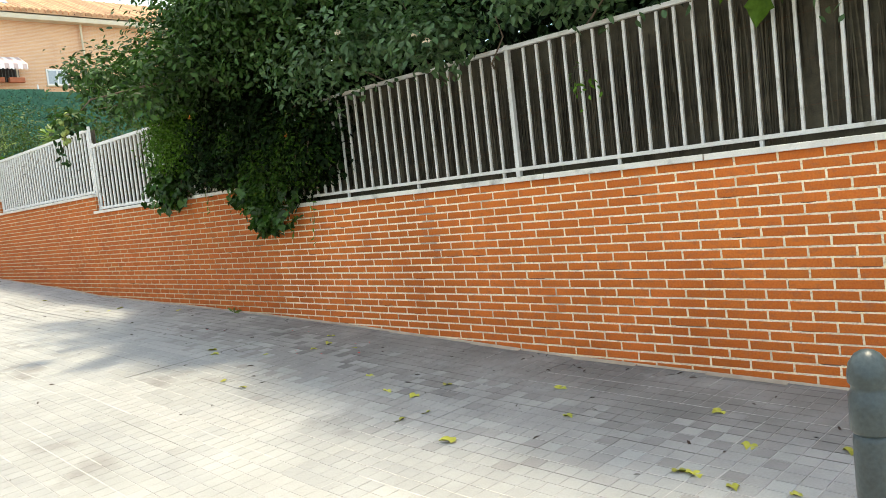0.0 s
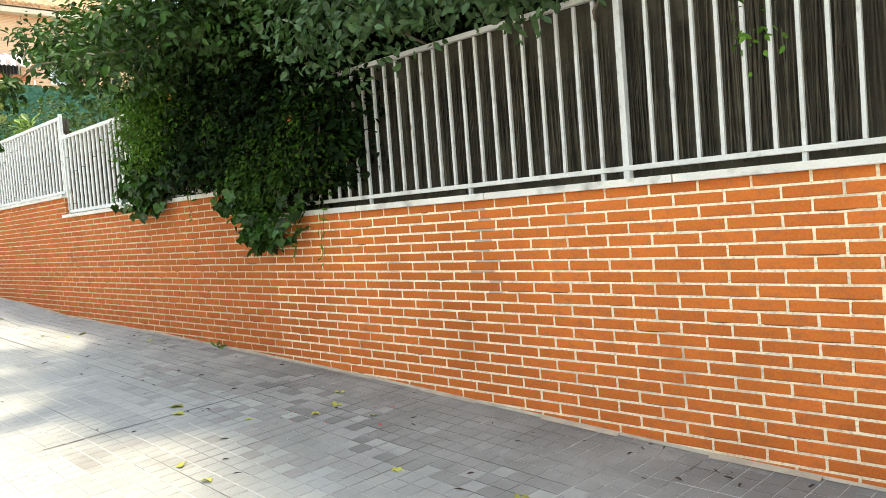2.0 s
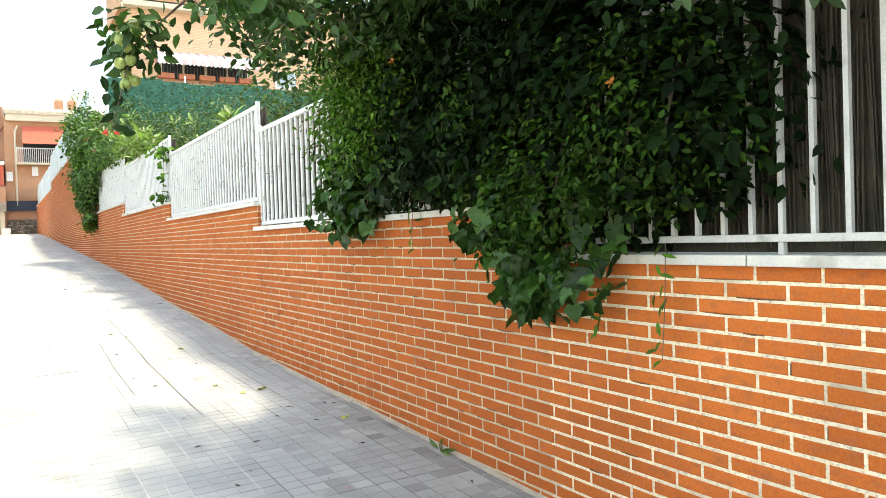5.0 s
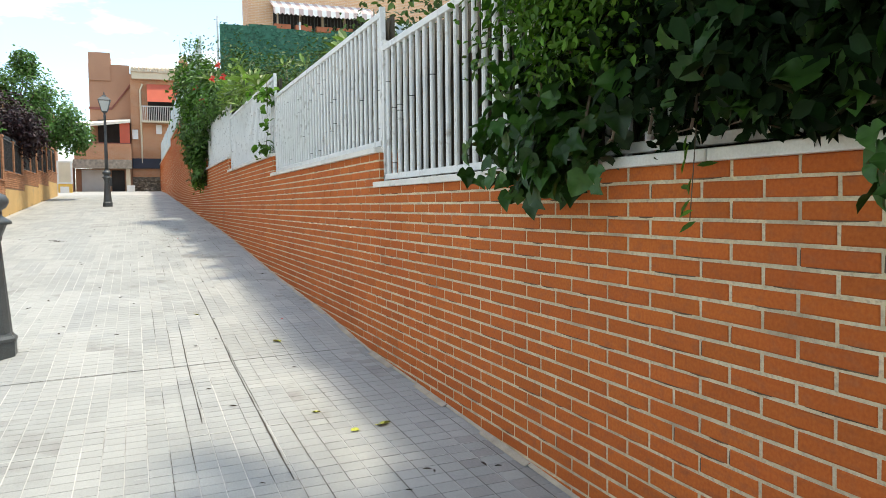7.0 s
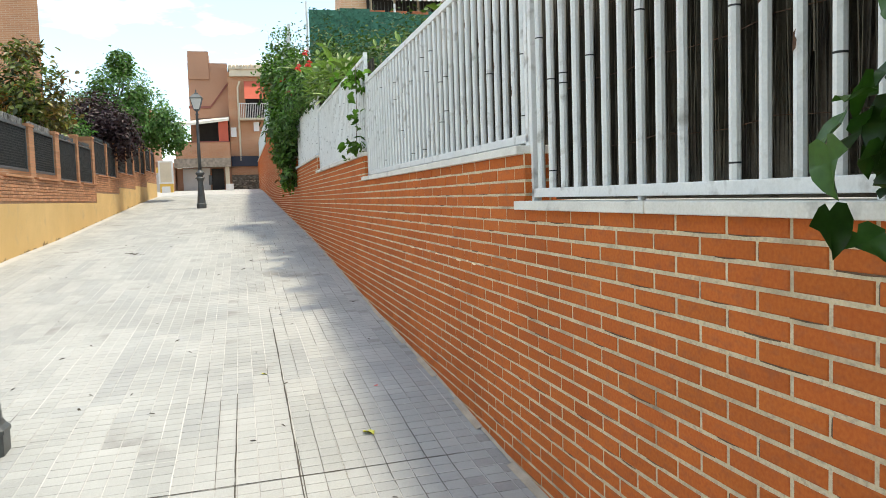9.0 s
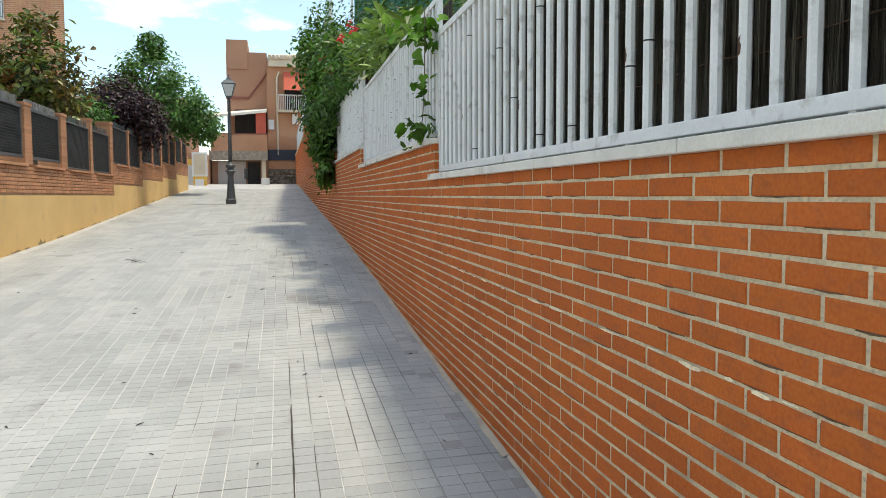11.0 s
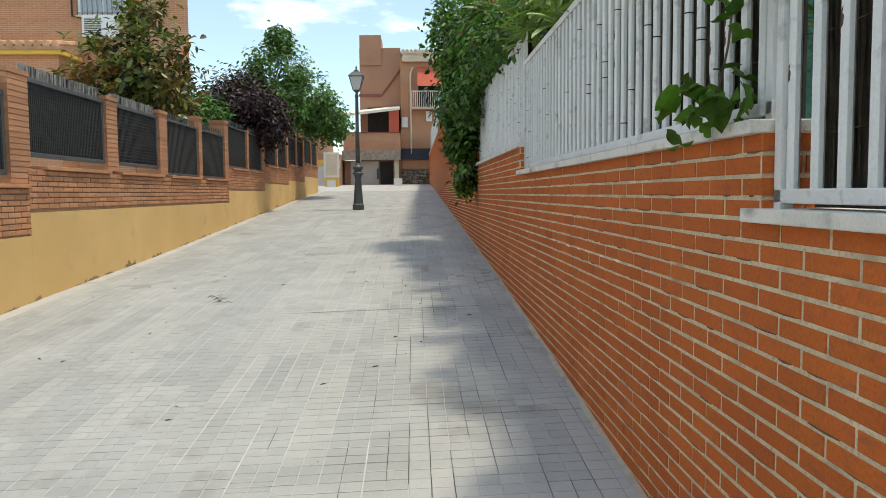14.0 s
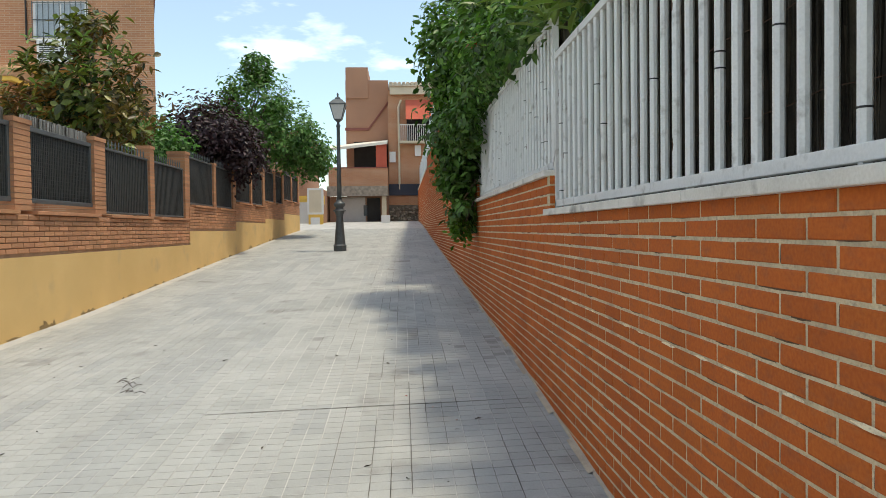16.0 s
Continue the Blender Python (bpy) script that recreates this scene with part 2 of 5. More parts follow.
GRIME = material("black_grime_patch", hexc(0.30, 0.20, 0.09), 0.95, 0.3, 8.0, 90, 0.2)
IRON = material("dark_grey_cast_iron_paint", hexc(0.075, 0.085, 0.088), 0.42, 0.15, 6.0, 110, 0.25, spec=0.5, stain=(hexc(0.045, 0.05, 0.05), 0.3, 5.0))
BLACKMESH = material("black_lattice", hexc(0.034, 0.036, 0.034), 0.7, 0.3, 10.0, 130, 0.3)
GREYWOOD = material("weathered_grey_reed", hexc(0.27, 0.255, 0.23), 0.95, 0.3, 9.0, 90, 0.4, per_piece=0.2)
BARK = material("grey_brown_bark", hexc(0.14, 0.105, 0.075), 0.95, 0.3, 9.0, 70, 0.7, stretch=(1, 1, 0.25))
SOIL = material("dry_garden_soil", hexc(0.16, 0.115, 0.075), 0.97, 0.25, 4.0, 60, 0.6)
LEAF_SHADE_DARK = material("shade_dark_leaf", hexc(0.006, 0.016, 0.004), 0.55, 0.3, 3.0, 60, 0.1, per_piece=0.5, thin=0.05, spec=0.05)
LEAF_MID = material("plum_and_shaded_leaf", hexc(0.021, 0.052, 0.017), 0.5, 0.3, 3.0, 60, 0.1, per_piece=0.5, thin=0.12, spec=0.2)
LEAF_PLUMTREE = material("fresh_plum_tree_leaf", hexc(0.038, 0.084, 0.020), 0.5, 0.3, 3.0, 60, 0.1, per_piece=0.55, thin=0.15, spec=0.22)
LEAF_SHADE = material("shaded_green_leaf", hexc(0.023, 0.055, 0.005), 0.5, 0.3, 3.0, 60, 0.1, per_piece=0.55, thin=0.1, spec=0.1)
LEAF_SHRUB = material("garden_shrub_leaf", hexc(0.055, 0.092, 0.022), 0.5, 0.3, 3.0, 60, 0.1, per_piece=0.5, thin=0.2, spec=0.25)
LEAF_IVY = material("creeper_leaf", hexc(0.031, 0.080, 0.014), 0.42, 0.25, 3.0, 60, 0.12, per_piece=0.6, thin=0.18, spec=0.3)
LEAF_DEEP = material("deep_green_creeper_leaf", hexc(0.082, 0.160, 0.034), 0.45, 0.25, 3.0, 60, 0.12, per_piece=0.6, thin=0.25, spec=0.4)
LEAF_BRIGHT = material("light_green_leaf", hexc(0.072, 0.155, 0.018), 0.48, 0.25, 3.0, 60, 0.1, per_piece=0.45, thin=0.25, spec=0.15)
LEAF_ROSE = material("grey_green_rose_leaf", hexc(0.066, 0.122, 0.050), 0.45, 0.25, 3.0, 60, 0.1, per_piece=0.35, thin=0.25, spec=0.28)
LEAF_LOQUAT = material("yellow_green_leaf", hexc(0.16, 0.235, 0.055), 0.45, 0.25, 3.0, 60, 0.1, per_piece=0.45, thin=0.2)
LEAF_MAGNOLIA = material("olive_magnolia_leaf", hexc(0.085, 0.105, 0.018), 0.38, 0.3, 3.0, 60, 0.1, per_piece=0.7, thin=0.2, hue2=hexc(0.17, 0.08, 0.02), spec=0.4)
LEAF_RUST = material("rusty_magnolia_leaf", hexc(0.27, 0.125, 0.035), 0.6, 0.3, 3.0, 60, 0.1, per_piece=0.5, thin=0.15, spec=0.2)
LEAF_PLUM = material("purple_plum_leaf", hexc(0.035, 0.014, 0.018), 0.45, 0.3, 3.0, 60, 0.1, per_piece=0.4, thin=0.2)
LEAF_TREE = material("mid_green_leaf", hexc(0.085, 0.18, 0.045), 0.5, 0.3, 3.0, 60, 0.1, per_piece=0.45, thin=0.25, spec=0.3)
FRUIT = material("green_plum_skin", hexc(0.34, 0.42, 0.12), 0.4, 0.1, 9.0, 90, 0.05)
PETAL_RED = material("red_petal", hexc(0.65, 0.03, 0.02), 0.6, 0.1, 9.0, 90, 0.05)
PETAL_CREAM = material("cream_petal", hexc(0.85, 0.72, 0.55), 0.6, 0.1, 9.0, 90, 0.05)
PETAL_ORANGE = material("orange_petal", hexc(0.80, 0.30, 0.06), 0.6, 0.1, 9.0, 90, 0.05)
FALLEN = material("yellow_fallen_leaf", hexc(0.45, 0.45, 0.07), 0.7, 0.2, 9.0, 90, 0.1, per_piece=0.3)
DEBRIS = material("dark_dry_debris", hexc(0.05, 0.035, 0.025), 0.9, 0.3, 9.0, 90, 0.2)
MESHGREEN = material("green_artificial_hedge", hexc(0.03, 0.115, 0.075), 0.8, 0.35, 16.0, 60, 0.8, hue2=hexc(0.04, 0.15, 0.10))
PANEL = material("pale_blue_grey_sheet", hexc(0.50, 0.60, 0.62), 0.5, 0.08, 2.0, 60, 0.1)
HOUSE_X = brick_material("house_brick_x", hexc(0.50, 0.235, 0.12), hexc(0.44, 0.195, 0.10), hexc(0.52, 0.37, 0.25), "x")
HOUSE2_X = brick_material("awning_house_brick_x", hexc(0.70, 0.40, 0.23), hexc(0.64, 0.35, 0.20), hexc(0.70, 0.55, 0.42), "x")
HOUSE2_Y = brick_material("awning_house_brick_y", hexc(0.70, 0.40, 0.23), hexc(0.64, 0.35, 0.20), hexc(0.70, 0.55, 0.42), "y")
RENDERED = material("terracotta_render", hexc(0.40, 0.215, 0.135), 0.9, 0.06, 0.8, 60, 0.2)
BAND = material("dark_red_band", hexc(0.24, 0.085, 0.065), 0.8, 0.1, 2.0, 60, 0.2)
CREAM = material("cream_gutter_paint", hexc(0.62, 0.54, 0.40), 0.6, 0.06, 2.0, 60, 0.1)
TILE = material("clay_roof_tile", hexc(0.52, 0.30, 0.17), 0.9, 0.2, 3.0, 50, 0.3, per_piece=0.2)
AWNING_RED = material("faded_red_canvas", hexc(0.52, 0.115, 0.07), 0.9, 0.06, 2.0, 90, 0.2)
TILE_PALE = material("pale_roof_tile", hexc(0.66, 0.56, 0.42), 0.9, 0.15, 3.0, 50, 0.3, per_piece=0.15)
AWNING_STRIPE = stripes("striped_canvas", hexc(0.80, 0.78, 0.76), hexc(0.55, 0.42, 0.40), 0.17)
CANVAS = material("cream_canvas", hexc(0.75, 0.70, 0.60), 0.9, 0.06, 2.0, 90, 0.2)
DARK = material("painted_dark_interior", hexc(0.03, 0.028, 0.026), 0.9, 0.2, 2.0, 30, 0.1)
GARAGE = material("pale_grey_garage_door", hexc(0.50, 0.48, 0.45), 0.6, 0.06, 2.0, 60, 0.1)
STONE = material("rubble_stone", hexc(0.27, 0.23, 0.18), 0.9, 0.3, 6.0, 60, 0.5, per_piece=0.4)
SLATEBLUE = material("dark_blue_panel", hexc(0.03, 0.035, 0.055), 0.6, 0.1, 2.0, 60, 0.1)
CLAYPOT = material("terracotta_planter", hexc(0.45, 0.15, 0.08), 0.85, 0.1, 5.0, 60, 0.2)
PAINTW = material("white_joinery", hexc(0.72, 0.72, 0.70), 0.5, 0.05, 3.0, 60, 0.1)
GLASS_SKY_PALE = material("sky_pale_window_glass", hexc(0.36, 0.41, 0.44), 0.06, 0.05, 1.0, 20, 0.0, spec=0.8)
LANTERN = material("frosted_lantern_glass", hexc(0.55, 0.55, 0.52), 0.25, 0.05, 3.0, 60, 0.0)
YELLOW = material("yellow_edge_paint", hexc(0.75, 0.47, 0.10), 0.8, 0.06, 2.0, 60, 0.1)
SIGN = material("sign_white", hexc(0.75, 0.75, 0.73), 0.5, 0.04, 3.0, 60, 0.05)

# ---------- mesh tools ----------
class Build:
    """Collects vertices and faces for one mesh."""

    def __init__(self):
        self.v, self.f = [], []

    def add(self, verts, faces):
        k = len(self.v)
        self.v.extend(verts)
        self.f.extend([tuple(i + k for i in f) for f in faces])
        return self

    def box(self, x0, y0, z0, x1, y1, z1):
        x0, x1, y0, y1, z0, z1 = min(x0, x1), max(x0, x1), min(y0, y1), max(y0, y1), min(z0, z1), max(z0, z1)
        return self.add([(x0, y0, z0), (x1, y0, z0), (x1, y1, z0), (x0, y1, z0), (x0, y0, z1), (x1, y0, z1), (x1, y1, z1), (x0, y1, z1)],
                        [(0, 3, 2, 1), (4, 5, 6, 7), (0, 1, 5, 4), (1, 2, 6, 5), (2, 3, 7, 6), (3, 0, 4, 7)])

    def lathe(self, x, y, z, profile, sides=8, turn=0.0):
        rings = []
        for r, h in profile:
            rings.append([(x + r * math.cos(turn + 2 * math.pi * i / sides), y + r * math.sin(turn + 2 * math.pi * i / sides), z + h) for i in range(sides)])
        vs = [p for ring in rings for p in ring]
        fs = []
        for k in range(len(profile) - 1):
            for i in range(sides):
                j = (i + 1) % sides
                fs.append((k * sides + i, k * sides + j, (k + 1) * sides + j, (k + 1) * sides + i))
        fs.append(tuple(reversed(range(sides))))
        fs.append(tuple((len(profile) - 1) * sides + i for i in range(sides)))
        return self.add(vs, fs)

    def tube(self, pts, radii, sides=6):
        pts = [Vector(p) for p in pts]
        vs, fs = [], []
        for k, p in enumerate(pts):
            d = (pts[min(k + 1, len(pts) - 1)] - pts[max(k - 1, 0)]).normalized()
            a = d.orthogonal().normalized()
            b = d.cross(a)
            r = radii[k] if isinstance(radii, (list, tuple)) else radii
            for i in range(sides):
                t = 2 * math.pi * i / sides
                vs.append(tuple(p + a * (r * math.cos(t)) + b * (r * math.sin(t))))
        for k in range(len(pts) - 1):
            for i in range(sides):
                j = (i + 1) % sides
                fs.append((k * sides + i, k * sides + j, (k + 1) * sides + j, (k + 1) * sides + i))
        fs.append(tuple(reversed(range(sides))))
        fs.append(tuple((len(pts) - 1) * sides + i for i in range(sides)))
        return self.add(vs, fs)

    def data(self, name, mat, smooth=False):
        me = bpy.data.meshes.new(name)
        me.from_pydata(self.v, [], self.f)
        me.materials.append(mat)
        if smooth:
            me.polygons.foreach_set("use_smooth", [True] * len(me.polygons))
        me.update()
        return me


def part(name, b, mat, parent, label="", smooth=False, bevel=0.0, kind=""):
    ob = new(name, b.data(name, mat, smooth) if isinstance(b, Build) else b)
    ob.parent = parent
    if bevel:
        mod = ob.modifiers.new("bevel", "BEVEL")
        mod.width, mod.segments, mod.limit_method = bevel, 2, "ANGLE"
    return tagged(ob, label, kind=kind)


def thing(name, label, category, group="", kind="", at=(0, 0, 0)):
    ob = new(name)
    ob.location = at
    ob.empty_display_size = 0.1
    return tagged(ob, label, category, group, kind)


def solid(name, b, mat, label, category, group="", kind="", bevel=0.0, smooth=False):
    ob = new(name, b.data(name, mat, smooth))
    if bevel:
        mod = ob.modifiers.new("bevel", "BEVEL")
        mod.width, mod.segments, mod.limit_method = bevel, 2, "ANGLE"
    return tagged(ob, label, category, group, kind)


# ---------- ground ----------
PROFILE_X = [-400, -6, 0, 1.6, 3.4, 6.2, 9, 11.9, 13, 16, 19.5, 22.5, 26.5, 34, 38, 42, 46, 52, 61, 80, 400]
PROFILE_Z = [0.1, 0.28, 0.5, 0.55, 0.6, 0.735, 0.83, 0.91, 0.99, 1.13, 1.34, 1.5, 1.66, 1.97, 2.13, 2.3, 2.48, 2.72, 2.98, 3.1, 3.1]


def ground_z(x, y):
    tilt = 0.03 * float(np.interp(-x, [26, 40], [1, 0]))
    return float(np.interp(-x, PROFILE_X, PROFILE_Z)) + tilt * min(0.0, max(-6.0, y))


g = Build()
gx = sorted({-3000, -400, -80, 30, 400, 3000} | {round(-61 + 0.4 * i, 2) for i in range(176)} | {-q for q in PROFILE_X[1:-2]} | {-26.0, -40.0})
gy = [-3000, -60, -6, -5, -4, -3, -2, -1, 0, 0.3, 60, 3000]
for x in gx:
    for y in gy:
        g.v.append((x, y, ground_z(x, y) - 0.0018))
for i in range(len(gx) - 1):
    for j in range(len(gy) - 1):
        a = i * len(gy) + j
        g.f.append((a, a + len(gy), a + len(gy) + 1, a + 1))
ground = solid("ground", g, JOINT, "sandy grey ground under the sloping paved lane", "ground", kind="structure")

# ---------- right-hand retaining wall, in stepped sections ----------
LEVELS = [  # x from, x to, coping underside
    (6.0, -7.0, 1.88), (-7.0, -11.54, 2.12), (-11.54, -16.0, 2.36), (-16.0, -20.75, 2.60), (-20.75, -25.4, 2.84), (-25.4, -27.6, 3.08)]
COURSE, PITCH = 0.06, 0.25
wall_sections = []


def brick_verts(x0, x1, z0, z1, face, out=-1, e=0.003, deep=0.02):
    """A brick's five seen sides with a worn front edge; out: the way the face looks along y."""
    yb, ye, yf = face - out * deep, face - out * e, face
    return ([(x0, yb, z0), (x1, yb, z0), (x1, yb, z1), (x0, yb, z1), (x0, ye, z0), (x1, ye, z0), (x1, ye, z1), (x0, ye, z1),
             (x0 + e, yf, z0 + e), (x1 - e, yf, z0 + e), (x1 - e, yf, z1 - e), (x0 + e, yf, z1 - e)],
            [(0, 1, 5, 4), (1, 2, 6, 5), (2, 3, 7, 6), (3, 0, 4, 7), (4, 5, 9, 8), (5, 6, 10, 9), (6, 7, 11, 10), (7, 4, 8, 11), (8, 9, 10, 11)])


PHASE_X, PHASE_D = [-40, -17.75, -15.8, -14.05, -13.1, -9.7, -8.0, -4.27, 0, 10], [0.26, 0.26, 0.2, 0.17, 0.085, -0.007, 0.01, -0.05, -0.05, -0.05]


def course_rows(x_hi, x_lo, z_top, floor_at, shift, joint=0.0125, ceiling=None):
    """Bricks of a half-bond wall face: x from, x to, z from, z to. ceiling: how far each course runs; its bond drifts a little."""
    rows, k = [], 0

    def drift(x):
        return x + float(np.interp(x, PHASE_X, PHASE_D)) if ceiling else x

    while True:
        z1 = z_top - k * COURSE - joint * 0.5
        z0 = z1 - COURSE + joint
        if z1 < min(floor_at(x_hi), floor_at(x_lo)):
            return rows
        idx = round((2.12 - z_top) / COURSE) + k
        start = shift + (PITCH / 2 if idx % 2 else 0.0)
        n = math.floor((x_lo - start) / PITCH) - 2
        while start + n * PITCH < x_hi + 0.5:
            a, b = drift(start + n * PITCH) + joint * 0.5, drift(start + (n + 1) * PITCH) - joint * 0.5
            mid = (a + b) / 2
            n += 1
            if ceiling is None:
                a, b = max(a, x_lo), min(b, x_hi)
            elif not x_lo <= mid < x_hi:
                continue
            else:
                b = min(b, ceiling(z1) + 0.003)
            if b - a > 0.03 and z1 > floor_at(mid) - 0.01:
                rows.append((a, b, z0, z1))
        k += 1


brick_jobs = []      # laid last in the file


def step_limit(z1):
    """How far down the lane a course reaches before the coping steps below it."""
    return next((xa for xa, xb, lev in LEVELS if lev > z1), -27.6)



for i, (xa, xb, lev) in enumerate(LEVELS):
    w = Build().box(xa, 0.0035, ground_z(xb, 0) - 1.6, xb, 0.25, lev - 0.002)
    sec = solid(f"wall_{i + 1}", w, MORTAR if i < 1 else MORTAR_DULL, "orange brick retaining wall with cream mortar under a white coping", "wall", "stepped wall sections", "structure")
    wall_sections.append(sec)
    brick_jobs.append((sec, xa, xb, lev))
    c = Build()
    n = max(1, round(abs(xb - xa) / 1.15))
    ln = (xa - (xb - 0.06 if i < 5 else xb)) / n
    for k in range(n):
        a = xa - k * ln
        piece = Build().box(a - 0.003, -0.032, lev - 0.006, a - ln + 0.003, 0.28, lev + 0.032)
        slab = part("coping_slab", piece, COPING, sec, "chipped white coping slab", bevel=0.004)

# high brick wall of the next plot
hw = Build().box(-27.6, 0.008, 0.5, -44.0, 0.3, 5.0).box(-44.0, 0.008, 0.5, -60.4, 0.3, 4.7)
high_wall = solid("wall_7", hw, MORTAR, "high orange brick boundary wall beyond the creeper", "wall", kind="structure")
for a, b, z in ((-27.6, -44.0, 5.0), (-44.0, -60.4, 4.7)):
    part("coping", Build().box(a, -0.03, z, b, 0.33, z + 0.04), COPING, high_wall, "pale stone coping", bevel=0.004)
brick_jobs.append((high_wall, -27.6, -44.0, 5.0))
brick_jobs.append((high_wall, -44.0, -60.4, 4.7))


# ---------- white railings on the coping ----------
def tube_box(w, d, h):
    return Build().box(-w / 2, -d / 2, 0, w / 2, d / 2, h)


BAR = {WHITE.name: Build().lathe(0, 0, 0, [(0.0160, 0), (0.0160, 0.885)], 8, radians(22.5)).data("bar", WHITE), WHITE_SHADED.name: tube_box(0.0175, 0.017, 0.85).data("bar", WHITE_SHADED)}
TIE_ME = Build().lathe(0, 0, 0, [(0.0168, 0), (0.0168, 0.005)], 8, radians(22.5)).data("cable_tie", TIE)
RUST_ME = Build().add([(-0.009, -0.0151, 0), (0.002, -0.0151, 0.006), (0.006, -0.0151, 0.026), (-0.001, -0.0151, 0.034), (0.003, -0.0151, 0.05), (-0.006, -0.0151, 0.043), (-0.008, -0.0151, 0.02)], [(0, 1, 2, 6), (2, 3, 4, 5, 6)]).data("rust_spot", RUST)
POST_ME = {WHITE.name: tube_box(0.036, 0.036, 0.97).data("post", WHITE), WHITE_SHADED.name: tube_box(0.034, 0.034, 0.95).data("post", WHITE_SHADED)}
FENCE_Y = 0.05
rnd = random.Random(5)


def railing(x_hi, x_lo, lev, posts, pitch=0.122, first=0.09, paint=WHITE):
    f = thing("railing", "white painted steel railing with square bars on a brick wall", "fence", "stepped railings", at=(0, 0, 0))
    zb = lev + 0.032
    low, thick = (0.040, 0.026) if paint is WHITE_SHADED else (0.014, 0.038)
    part("bottom_rail", Build().box(x_hi, FENCE_Y - 0.018, zb + low, x_lo, FENCE_Y + 0.018, zb + low + thick), paint, f, bevel=0.003)
    part("top_rail", Build().box(x_hi, FENCE_Y - 0.02, zb + 0.937 - thick, x_lo, FENCE_Y + 0.02, zb + 0.94), paint, f, bevel=0.003)
    for px in posts:
        p = part("post", POST_ME[paint.name], paint, f)
        p.location = (px, FENCE_Y, zb)
    k = 0
    x = x_hi - first
    foot = Build().box(-0.010, -0.010, 0, 0.010, 0.010, low + 0.002).data("foot", paint)
    while x > x_lo + 0.05:
        if all(abs(x - px) > 0.045 for px in posts):
            b = part("bar", BAR[paint.name], paint, f)
            b.location = (x, FENCE_Y, zb + low + thick * 0.5)
            if rnd.random() < 0.42 and x < -9.5:
                for _ in range(rnd.choice((1, 1, 2))):
                    t = part("cable_tie", TIE_ME, TIE, b)
                    t.location = (0, 0, rnd.uniform(0.05, 0.8))
            if rnd.random() < 0.16:
                for _ in range(rnd.choice((1, 2, 3))):
                    t = part("rust_spot", RUST_ME, RUST, b)
                    t.location = (0, 0, rnd.uniform(0.05, 0.75))
        if k % 8 == 4:
            s = part("foot", foot, WHITE, f)
            s.location = (x, FENCE_Y, zb)
        x -= pitch * 1.5 if paint is WHITE_SHADED and -3.9 < x - pitch < -3.78 else pitch
        k += 1
    return f


railing(6.0, -7.02, 1.88, (-6.98, -3.776, -0.66, 2.45, 5.5), 0.117, 0.034, WHITE_SHADED)
railing(-7.1, -11.55, 2.12, (-7.13, -11.53))
railing(-11.56, -15.99, 2.36, (-11.58, -15.97))
railing(-16.01, -20.74, 2.60, (-16.03, -20.72))
railing(-20.76, -25.39, 2.84, (-20.78, -25.37))
railing(-25.41, -27.5, 3.08, (-25.43, -27.45))


# ---------- heather screens behind the railings ----------
def heather(x_hi, x_lo, lev, seed, gaps=0.0, mat=REED):
    r = np.random.RandomState(seed)
    n = int(abs(x_hi - x_lo) / 0.0052)
    xs = r.uniform(x_lo, x_hi, n)
    b = Build()
    for x in xs:
        z0 = lev + 0.01 + r.uniform(0, 0.05)
        z1 = z0 + r.uniform(0.5, 0.93)
        if r.rand() < 0.4:
            z0 += r.uniform(0, 0.4)
            z1 = min(z0 + 0.5, lev + 0.97)
        if gaps and -1.8 < x < 0.2 and r.rand() < gaps and z0 < lev + 0.3:
            continue
        y = 0.115 + r.uniform(-0.012, 0.012)
        w = r.uniform(0.002, 0.0052)
        lean = r.uniform(-0.03, 0.03)
        b.add([(x - w, y, z0), (x + w, y - 0.004, z0), (x + w + lean, y - 0.004, z1), (x - w + lean, y, z1), (x + lean * 0.5, y + 0.008, (z0 + z1) / 2)],
              [(0, 1, 2, 3), (0, 3, 4), (1, 4, 2)])
    s = thing("heather_screen", "dark brown heather twig screen tied behind the white railing", "screen", "heather screens")
    part("heather", b, mat, s, kind="stuff")
    back = Build().box(x_hi, 0.135, lev + 0.005, x_lo, 0.145, lev + 0.93)
    part("backing", back, mat, s)
    wires = Build()
    for h in (0.2, 0.45, 0.7):
        pts = [(x_hi - (x_hi - x_lo) * k / 24, 0.099, lev + h + 0.01 * math.sin(k * 2.1 + seed)) for k in range(25)]
        wires.tube(pts, 0.0015, 4)
    part("wire", wires, RUST, s)


for k, (xa, xb, lev) in enumerate(LEVELS):
    heather(xa - 0.05, xb + 0.03, lev + 0.03, 30 + k, 0.5 if k == 0 else 0.0, REED if k == 0 else REED_PALE)

# ---------- raised garden soil behind the walls ----------
gs = Build()
for xa, xb, lev in LEVELS:
    gs.box(xa, 0.25, 0.2, xb, 14, lev - 0.08)
garden = solid("garden_ground", gs, SOIL, "dry raised garden soil behind the brick wall", "ground", kind="structure")
garden2 = solid("terrace_ground", Build().box(-27.6, 0.3, 0.5, -60.4, 26, 4.6), SOIL, "raised plot behind the high brick wall", "ground", kind="structure")

# pale sheet fence on the high wall
sheets = thing("sheet_fence", "pale blue-grey sheet fence panels on the high brick wall", "fence")
x = -27.7
while x > -60:
    top = 6.35 if x > -44 else 6.0
    base = 5.04 if x > -44 else 4.74
    part("panel", Build().box(x, 0.10, base, x - 1.93, 0.125, top), PANEL, sheets, bevel=0.004)
    part("post", Build().box(x + 0.03, 0.08, base, x - 0.03, 0.145, top + 0.04), WHITE, sheets)
    x -= 1.98

